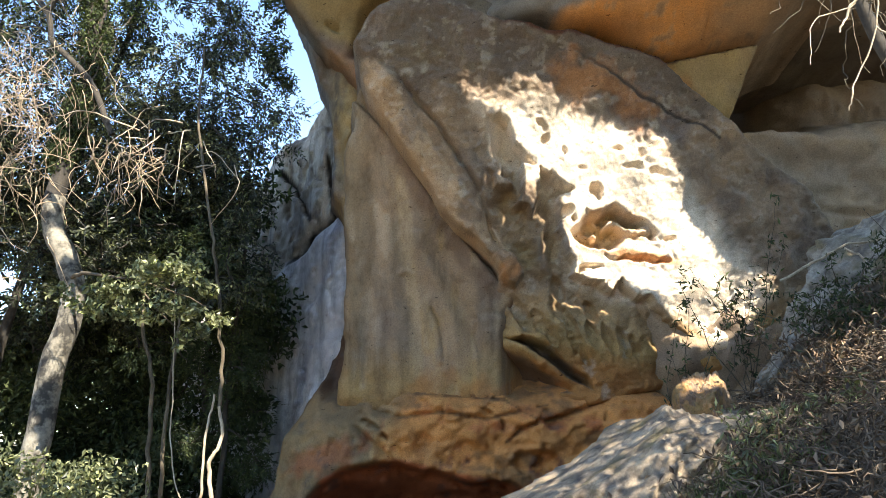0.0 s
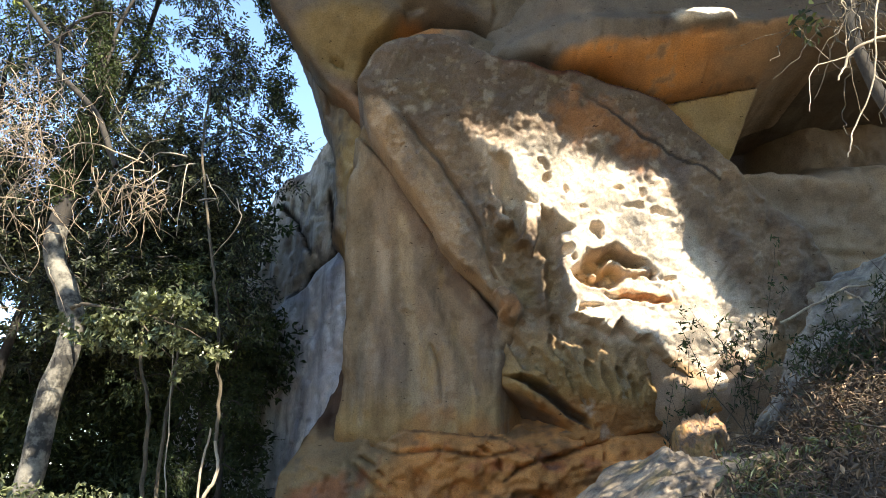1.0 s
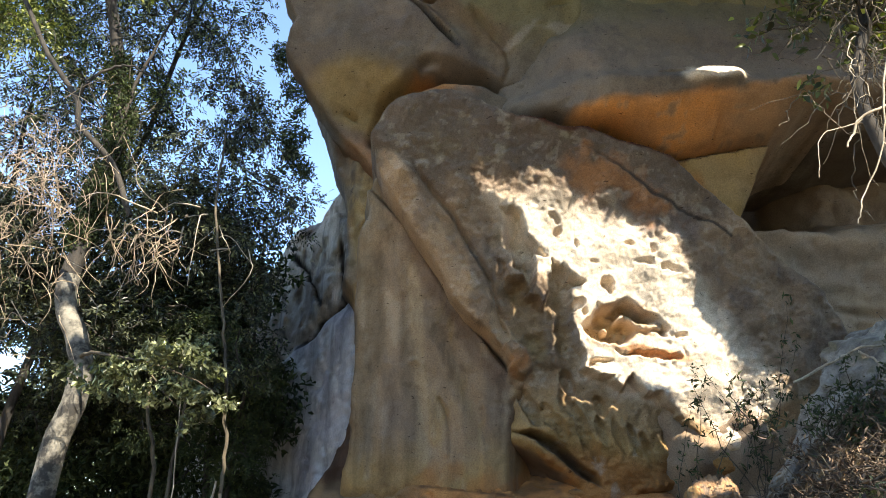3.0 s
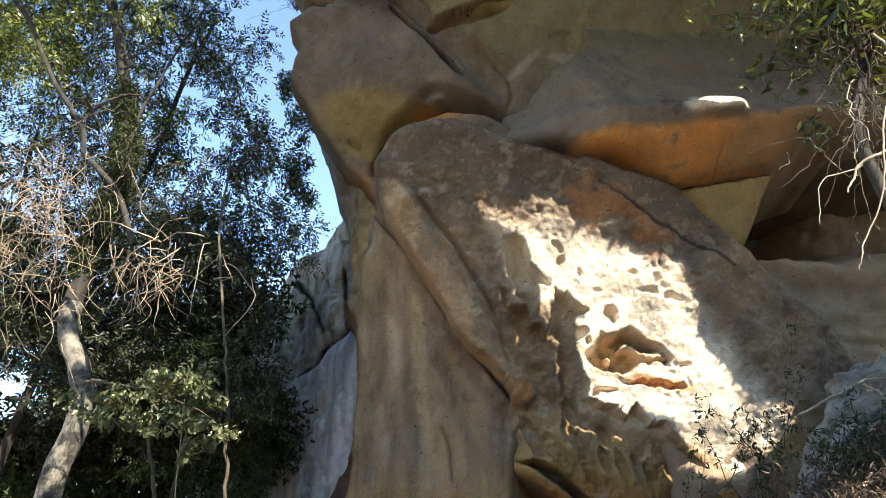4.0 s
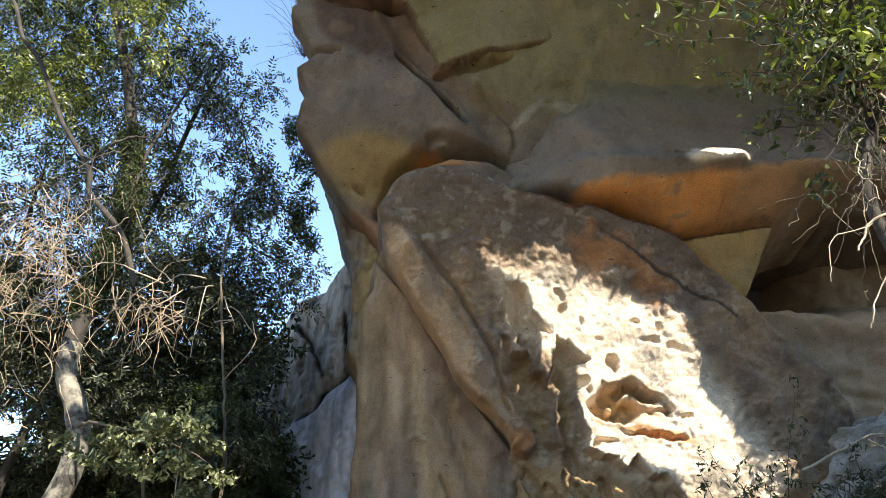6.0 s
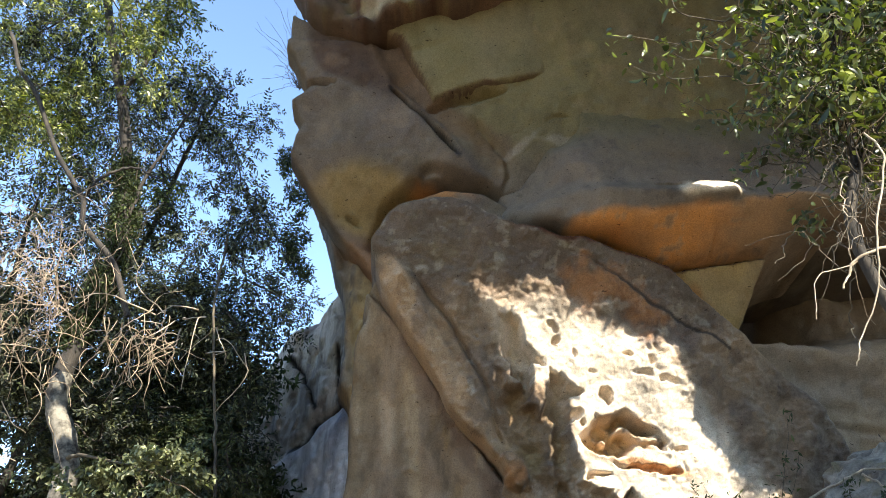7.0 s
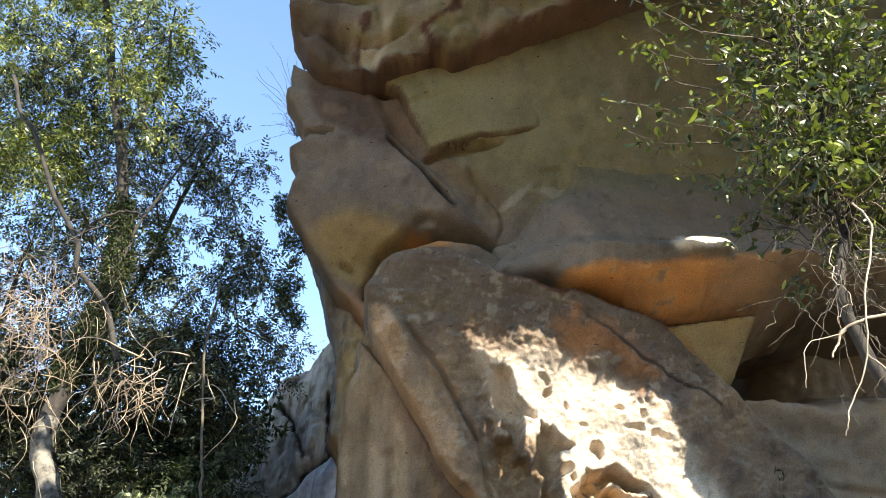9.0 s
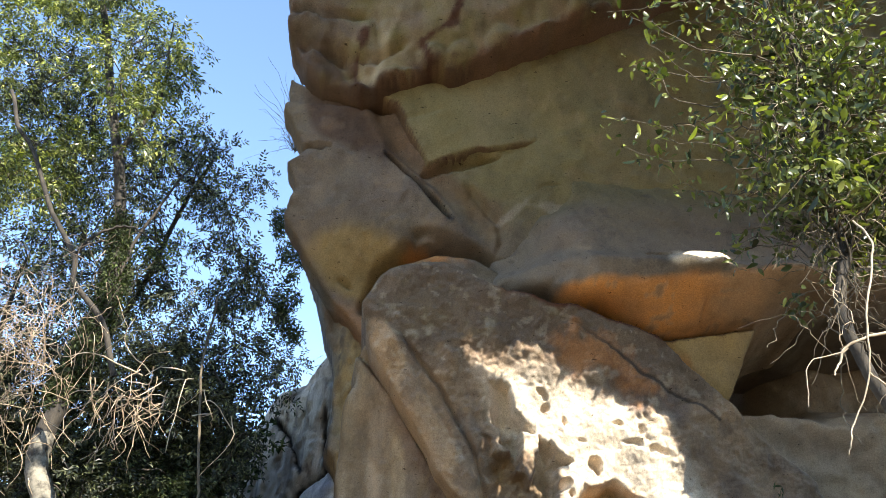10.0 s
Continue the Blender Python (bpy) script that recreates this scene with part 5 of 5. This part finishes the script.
def tangle(name, label, centre, size, count, length, seed, fall=0.5, radius=0.009, material=None):
    rng = np.random.default_rng(seed)
    lines = []
    for _ in range(count):
        a = np.array(centre) + rng.normal(size=3) * np.array(size) * 0.5
        d = rng.normal(size=3) + np.array((0, 0, -fall))
        d *= length * rng.uniform(0.4, 1.2) / np.linalg.norm(d)
        sag = np.array((0, 0, -0.25 * length * rng.uniform(0, 1)))
        lines.append((bend([a, a + d * 0.5 + rng.normal(size=3) * length * 0.12, a + d + sag], rng, 9, 0.03), radius * rng.uniform(0.6, 1.4), radius * 0.4))
    ob = thing(name, label, "vine", "dry vine tangles", at=tuple(centre))
    for pts, r0, r1 in lines:
        part("vine", tube_mesh("vine", [(pts - np.array(centre), r0, r1)], material or STRAW, 4), ob)
    return ob


tangle("vine_tangle", "sunlit tangle of dry straw-coloured vines", (-6.9, 12.6, 6.9), (1.0, 0.8, 2.0), 330, 0.75, 61, 0.8, 0.0074)
tangle("vine_tangle", "hanging tuft of dry straw-coloured vines", (-5.05, 12.6, 6.0), (0.7, 0.45, 0.6), 60, 0.7, 62, 1.1, 0.0085)
tangle("vine_tangle", "long bare twigs drooping from the crooked branch", (-4.4, 12.6, 6.3), (0.8, 0.5, 0.3), 16, 1.1, 63, 0.6, 0.012, DRY_STEM)

# ---- foreground bush hanging in from the bank ----
def near_leaf_mesh(name, centres, length, width, material, rng):
    n = len(centres)
    d = rng.normal(size=(n, 3)) * (1, 1, 0.6)
    d[:, 2] -= 0.75
    d = unit(d)
    side = unit(np.cross(d, rng.normal(size=(n, 3)) + (0, 0, 0.6)))
    nor = np.cross(side, d)
    ln = (length * rng.uniform(0.55, 1.3, n))[:, None]
    wd = (width * rng.uniform(0.7, 1.2, n))[:, None]
    rows = [(0.0, 0.0), (0.22, 0.75), (0.5, 1.0), (0.8, 0.55), (1.0, 0.0)]
    vs = []
    for t, w in rows:
        mid = centres + d * ln * t - nor * ln * 0.22 * t * t
        vs.append(mid)
        vs.append(mid + side * wd * w * 0.5 + nor * wd * w * 0.16)
        vs.append(mid - side * wd * w * 0.5 + nor * wd * w * 0.16)
    verts = np.stack(vs, 1).reshape(-1, 3)
    i = np.arange(n)[:, None] * 15
    fs = []
    for k in range(4):
        a, b = 3 * k, 3 * k + 3
        fs += [i + (a, a + 1, b + 1, b), i + (a + 2, a, b, b + 2)]
    return mesh_from(name, verts, np.concatenate(fs), material)


def hanging_bush():
    rng = np.random.default_rng(71)
    root = np.array((3.4, 3.6, 0.9))
    ob = thing("bush", "overhanging bush with glossy green leaves and bare twigs", "bush", at=tuple(root))
    main = bend([root, (2.7, 3.6, 2.2), (2.0, 3.6, 3.5), (2.0, 3.6, 4.15), (2.03, 3.6, 4.6), (2.01, 3.6, 5.2), (1.95, 3.6, 5.9)], rng, 26, 0.02)
    lines = [(main - root, 0.04, 0.014)]
    tips, twigs = [], []
    for k in range(100):
        b = np.array((rng.uniform(0.75, 2.8), rng.uniform(3.0, 4.2), rng.uniform(4.1, 6.3)))
        if b[0] < 0.8 + 0.9 * max(0, 5.1 - b[2]):
            b[0] += 0.8
        a = main[np.argmin(np.abs(main[:, 2] - b[2] + rng.uniform(-0.15, 0.45)))]
        pts = bend([a, (a + b) / 2 + (0, 0, 0.1) + rng.normal(size=3) * 0.11, b], rng, 14, 0.06)
        twigs.append((pts - root, 0.006, 0.002))
        tips += [(p, 0.1) for p in pts[8:]]
    for k in range(70):                     # the dense crown
        b = np.array((rng.uniform(1.5, 2.4), rng.uniform(3.2, 4.0), rng.uniform(4.4, 5.9)))
        a = main[np.argmin(np.abs(main[:, 2] - b[2] + rng.uniform(0.0, 0.4)))]
        pts = bend([a, (a + b) / 2 + rng.normal(size=3) * 0.1, b], rng, 12, 0.05)
        twigs.append((pts - root, 0.005, 0.002))
        tips += [(p, 0.11) for p in pts[4:]]
    for k in range(110):                    # bare hanging twigs, dark and bleached
        a = main[rng.integers(9, 22)]
        b = a + np.array((rng.uniform(-0.6, 0.5) if k % 3 else rng.uniform(-0.35, 0.4), rng.uniform(-0.4, 0.2), rng.uniform(-0.7, 0.1)))
        twigs.append((bend([a, (a + b) / 2 + rng.normal(size=3) * 0.11 + (0, 0, 0.12), b], rng, 22, 0.03) - root, 0.0036, 0.0012))
    shade = [(p + rng.normal(size=3) * (0.34, 0.2, 0.14) + (0.4, 0.1, 0), 0.13) for p in np.repeat(main[12:24], 5, 0)]
    part("foliage", near_leaf_mesh("foliage", cloud(rng, 3400, shade, np.ones(3)) - root, 0.06, 0.027, LEAF_BUSH_SHADE, rng), ob, "dull dark shaded leaves")
    part("stem", tube_mesh("stem", lines, BARK_DARK, 9), ob)
    for k, tw in enumerate(twigs):
        part("twig", tube_mesh("twig", [tw], BARK_TWIG if k < 170 or k % 5 else DRY_STEM, 5), ob)
    part("foliage", near_leaf_mesh("foliage", cloud(rng, 4300, tips, np.array((0.9, 0.9, 0.9))) - root, 0.058, 0.024, LEAF_BUSH, rng), ob)
    part("foliage", near_leaf_mesh("foliage", cloud(rng, 650, tips, np.array((0.8, 0.8, 0.8))) - root, 0.09, 0.036, LEAF_BUSH, rng), ob, "larger drooping glossy leaves")
    rng = np.random.default_rng(72)
    dry = [(bend([(2.15, 3.3, 3.6), (1.87, 3.2, 3.48), (1.73, 3.2, 3.4), (1.69, 3.2, 3.33), (1.66, 3.2, 3.27)], rng, 24, 0.012) - root, 0.008, 0.004),
           (bend([(1.95, 3.3, 4.15), (1.97, 3.2, 3.94), (1.86, 3.2, 3.6), (1.82, 3.2, 3.32), (1.7, 3.2, 3.05), (1.66, 3.2, 2.92)], rng, 30, 0.014) - root, 0.006, 0.0025),
           (bend([(1.82, 3.2, 3.3), (1.9, 3.15, 3.1), (1.85, 3.1, 2.85)], rng, 16, 0.015) - root, 0.005, 0.002),
           (bend([(1.75, 3.2, 3.4), (1.55, 3.2, 3.3), (1.5, 3.15, 3.1)], rng, 16, 0.012) - root, 0.003, 0.0015)]
    for st in dry:
        part("dry_stem", tube_mesh("dry_stem", [st], DRY_STEM, 6), ob, "bleached bare dry stem")


hanging_bush()


# ---- shrubs and grass on the bank ----
def on_bank(rng, n, lo, hi):
    x, y = rng.uniform(lo[0], hi[0], n), rng.uniform(lo[1], hi[1], n)
    return np.c_[x, y, ground_z(x, y)]


def bank_cover():
    rng = np.random.default_rng(81)
    roots = on_bank(rng, 7000, (1.2, 5.0), (8.5, 13.0))
    roots = roots[rng.uniform(0, 1, len(roots)) < 0.6]
    lines = []
    for r in roots:
        h = rng.uniform(0.08, 0.34)
        tip = r + (rng.normal() * 0.14, rng.normal() * 0.14, h * rng.uniform(0.2, 1))
        lines.append((np.array([r, (r + tip) / 2 + (0, 0, 0.1 * h), tip]), 0.006, 0.002))
    tagged(new("dry_stalks", tube_mesh("dry_stalks", lines, LITTER, 3)), "dry grass stalks and fallen twigs on the bank", "grass", kind="stuff")
    pts = np.repeat(on_bank(rng, 420, (1.5, 5.5), (8.5, 13.0)), 14, 0) + rng.normal(size=(5880, 3)) * (0.16, 0.16, 0.16) + (0, 0, 0.2)
    tagged(new("bank_plants", leaf_mesh("bank_plants", pts, 0.1, 0.045, LEAF_DRY, rng)), "dead brown leaves and plants covering the bank", "leaf litter", kind="stuff")


bank_cover()


def brushwood():
    """Fallen dead twigs heaped on the bank, and a few grass blades by the boulder."""
    rng = np.random.default_rng(83)
    lines = []
    for r in on_bank(rng, 4600, (2.4, 6.0), (8.8, 13.2)):
        d = rng.normal(size=3) * (0.22, 0.22, 0.13)
        a = r + (0, 0, rng.uniform(0.02, 0.35))
        lines.append((bend([a, a + d * 0.5 + rng.normal(size=3) * 0.06, a + d], rng, 6, 0.05), 0.009 * rng.uniform(0.5, 1.4), 0.003))
    tagged(new("brushwood", tube_mesh("brushwood", lines, LITTER, 4)), "heaped grey-brown dead twigs on the bank", "twigs", kind="stuff")
    lines = []
    for r in on_bank(rng, 900, (1.0, 7.4), (3.4, 9.0)):
        tip = r + (rng.normal() * 0.12, rng.normal() * 0.12, rng.uniform(0.15, 0.4))
        lines.append((np.array([r, (r + tip) / 2 + (0, 0, 0.06), tip]), 0.005, 0.001))
    tagged(new("grass", tube_mesh("grass", lines, GRASS, 3)), "thin green grass blades round the boulder", "grass", kind="stuff")


brushwood()


def shrub(label, root, height, spread, leaves, size, leaf, seed, stems_n=14):
    rng = np.random.default_rng(seed)
    root = np.array(root)
    ob = thing("shrub", label, "shrub", "shrubs on the bank", at=tuple(root))
    lines, tips = [], []
    for _ in range(stems_n):
        tip = root + (rng.normal() * spread, rng.normal() * spread * 0.6, height * rng.uniform(0.5, 1.1))
        pts = bend([root, (root + tip) / 2 + rng.normal(size=3) * 0.16, tip], rng, 12, 0.12)
        lines.append((pts - root, 0.012, 0.003))
        tips += [(p, 0.12) for p in pts[4:]]
    for st in lines:
        part("stem", tube_mesh("stem", [st], BARK_TWIG, 5), ob)
    part("foliage", leaf_mesh("foliage", cloud(rng, leaves, tips, np.ones(3)) - root, size, size * 0.3, leaf, rng), ob)


shrub("thin shrub with narrow leaves before the slab", (4.3, 14.3, 1.6), 2.6, 0.5, 160, 0.14, LEAF_DARK, 91, 5)
shrub("thin shrub with narrow leaves before the slab", (5.3, 14.4, 2.2), 3.2, 0.5, 260, 0.14, LEAF_DARK, 92, 6)
shrub("small bright green sprig before the slab", (5.0, 13.8, 3.55), 0.8, 0.14, 70, 0.15, LEAF_LIGHT, 96, 4)
shrub("small bright green shrub beside the boulder", (3.35, 8.8, 1.5), 0.5, 0.25, 300, 0.1, LEAF_LIGHT, 93)
shrub("withered brown shrub on the bank", (4.2, 9.5, 2.0), 0.9, 0.5, 320, 0.11, LEAF_DRY, 94, 9)
for k, (sx, sy, sz) in enumerate(((5.0, 11.0, 2.9), (5.7, 10.9, 3.2), (6.3, 10.9, 3.5))):
    shrub("dark leafy shrub growing against the ledge boulder", (sx, sy, sz), 0.75, 0.3, 420, 0.1, LEAF_DARK, 140 + k, 10)
# pale stem added in place of the boulder's lit rock edges
stems("pale_edge_stem", "added pale stem standing for the lit rock edge of the ledge boulder", "branch",
      [([(4.58, 11.2, 3.74), (4.9, 11.2, 3.9), (5.22, 11.15, 4.02), (5.47, 11.1, 4.18), (6.0, 11.1, 4.3), (6.6, 11.1, 4.45)], 0.02, 0.013),
       ([(5.47, 11.1, 4.18), (5.67, 11.0, 3.95), (5.75, 10.95, 3.72), (5.95, 10.9, 3.5)], 0.018, 0.008)], DRY_STEM, 55)
shrub("dark shrub on the bank", (5.2, 10.5, 2.6), 0.9, 0.6, 300, 0.11, LEAF_DARK, 95)

for k, (sx, sy, sh, sp, n, leaf) in enumerate(((3.9, 8.5, 0.45, 0.3, 240, LEAF_LIGHT), (4.5, 9.3, 0.7, 0.45, 189, LEAF_DARK), (5.3, 9.7, 0.8, 0.5, 216, LEAF_DARK),
                                               (6.0, 11.2, 1.0, 0.5, 216, LEAF_DARK), (4.9, 8.2, 0.6, 0.4, 162, LEAF_DARK), (5.6, 8.9, 0.9, 0.5, 207, LEAF_DARK),
                                               (3.1, 7.9, 0.35, 0.3, 220, LEAF_LIGHT), (6.4, 9.8, 1.0, 0.5, 189, LEAF_DARK))):
    shrub("withered brown shrub growing out of the litter" if leaf is LEAF_DARK and k != 3 else "leafy dark shrub growing out of the litter" if leaf is LEAF_DARK else "bright green seedling patch in the litter",
          (sx, sy, float(ground_z(np.array([sx]), np.array([sy]))[0])), sh, sp, n, 0.1, LEAF_DRY if leaf is LEAF_DARK and k != 3 else leaf, 120 + k, 9)

# ---- unseen crown added to shade the cliff, open over the sunlit shapes ----
LIT = [(0.42, 8.55), (0.85, 8.32), (1.28, 8.1)] + BULGE_FLANK[4:-1] + [(5.5, 3.55), (6.3, 3.9), (6.95, 4.49), (6.6, 4.78), (6.06, 5.01), (5.63, 5.65), (5.15, 6.23), (4.86, 6.86), (4.59, 7.31), (4.48, 7.65), (4.18, 7.87), (3.8, 7.99), (3.23, 8.11),
                    (2.78, 8.42), (2.53, 8.41), (2.22, 8.57), (1.84, 8.66), (1.65, 8.79), (1.23, 8.68), (0.99, 8.67), (0.56, 8.92), (0.32, 8.74)]
SUNNY = ((-9.1, 2.4, 1.5), (-7.84, 1.0, 0.7), (-7.2, 0.0, 0.9), (-7.75, 2.5, 0.6), (-6.35, -3.0, 0.85))
FLECKS = ((1.08, 7.02, 0.29), (1.82, 7.0, 0.26), (1.82, 6.6, 0.26), (1.5, 5.28, 0.17), (3.88, 9.34, 0.1))
LIP = [(4.2, 9.7), (4.7, 10.3), (5.25, 10.4), (5.35, 9.75), (4.9, 9.5), (4.45, 9.5)]


def gap_dist(x, z):
    """Distance to the openings cut in the added crown to shape the sunlight."""
    return np.minimum(poly_dist(x, z, LIT), poly_dist(x, z, LIP))


def sun_blocker():
    rng = np.random.default_rng(101)
    ob = thing("tree", "unseen leafy crown added to shade the cliff round the sun patch", "tree", "trees beside the cliff", at=(12.5, 1.0, 1.5))
    off = np.array((12.5, 1.0, 1.5))
    part("trunk", tube_mesh("trunk", [(bend([off, (12, 1.5, 9), (10, 2, 15), (8, 2.5, 20)], rng, 20, 0.1) - off, 0.45, 0.1)], BARK_PALE, 12), ob)
    n = 190000
    q = np.c_[rng.uniform(-12, 15, n), np.zeros(n), rng.uniform(-19, 22, n)]
    dense = np.c_[rng.uniform(-4.6, 10, 70000), np.zeros(70000), rng.uniform(-1, 20, 70000)]
    rim = np.c_[rng.uniform(-0.4, 7.6, 130000), np.zeros(130000), rng.uniform(2.8, 10.6, 130000)]
    rim_d = gap_dist(rim[:, 0], rim[:, 2])
    rim = rim[(rim_d > 0.0) & (rim_d < 0.34)]
    q = q[(q[:, 2] < 12) | (q[:, 0] > -4.6)]
    sizes = np.r_[np.full(len(q), 0.32), np.full(len(dense), 0.44), np.full(len(rim), 0.1)]
    q = np.vstack([q, dense, rim])
    ok = (q[:, 2] > -8) | (np.abs(q[:, 0] + 1.5) < 7)
    q, sizes = q[ok], sizes[ok]
    q[:, 1] = 18.6 + 0.1 * q[:, 0] - 0.38 * q[:, 2]
    keep = gap_dist(q[:, 0], q[:, 2]) > np.where(sizes > 0.2, sizes * 0.5, 0.03)
    for fx, fz, fr in FLECKS + SUNNY:
        keep &= np.hypot(q[:, 0] - fx, q[:, 2] - fz) > fr
    open_sky = fbm(np.c_[q[:, 0], q[:, 2], q[:, 0] * 0] * 0.55, 3, 111)
    keep &= np.where(q[:, 0] < -4.2, open_sky < np.where(q[:, 2] < -8, 0.3, 0.0), np.where((q[:, 2] < -0.5) & (q[:, 0] < 0), open_sky < 0.7, True))
    keep &= np.hypot(q[:, 0] + 5.8, q[:, 2] + 12.2) > 2.4
    keep &= np.hypot(q[:, 0] + 3.5, q[:, 2] + 9.8) > 0.4
    # small leaves added here to give the boulder an even half light
    r, a = 2.6 * np.sqrt(rng.uniform(0, 1, 7000)), rng.uniform(0, 2 * math.pi, 7000)
    fx, fz = r * np.cos(a) - 5.8, r * np.sin(a) - 12.2
    fine = np.c_[fx, 18.6 + 0.1 * fx - 0.38 * fz, fz]
    q, sizes = np.vstack([q[keep], fine]), np.r_[sizes[keep], np.full(len(fine), 0.12)]
    s = rng.uniform(13, 16, len(q)) + np.clip(4 - q[:, 2], 0, 4)
    s = np.where(sizes < 0.11, 8.9 + 1.05 * (8 - q[:, 2]) + rng.uniform(0, 0.6, len(q)), s)
    far = (q[:, 1] - rng.uniform(-6, 1, len(q))) / -TO_SUN[1]
    s = np.where((q[:, 2] < 0.5) | (q[:, 0] < -4), far, s)
    pts = q + np.array(TO_SUN)[None] * s[:, None]
    ok = pts[:, 2] > 5.5
    pts, sizes = pts[ok], sizes[ok]
    part("crown", leaf_mesh("crown", pts - off, sizes, sizes * 0.6, LEAF_CANOPY, rng), ob)


sun_blocker()
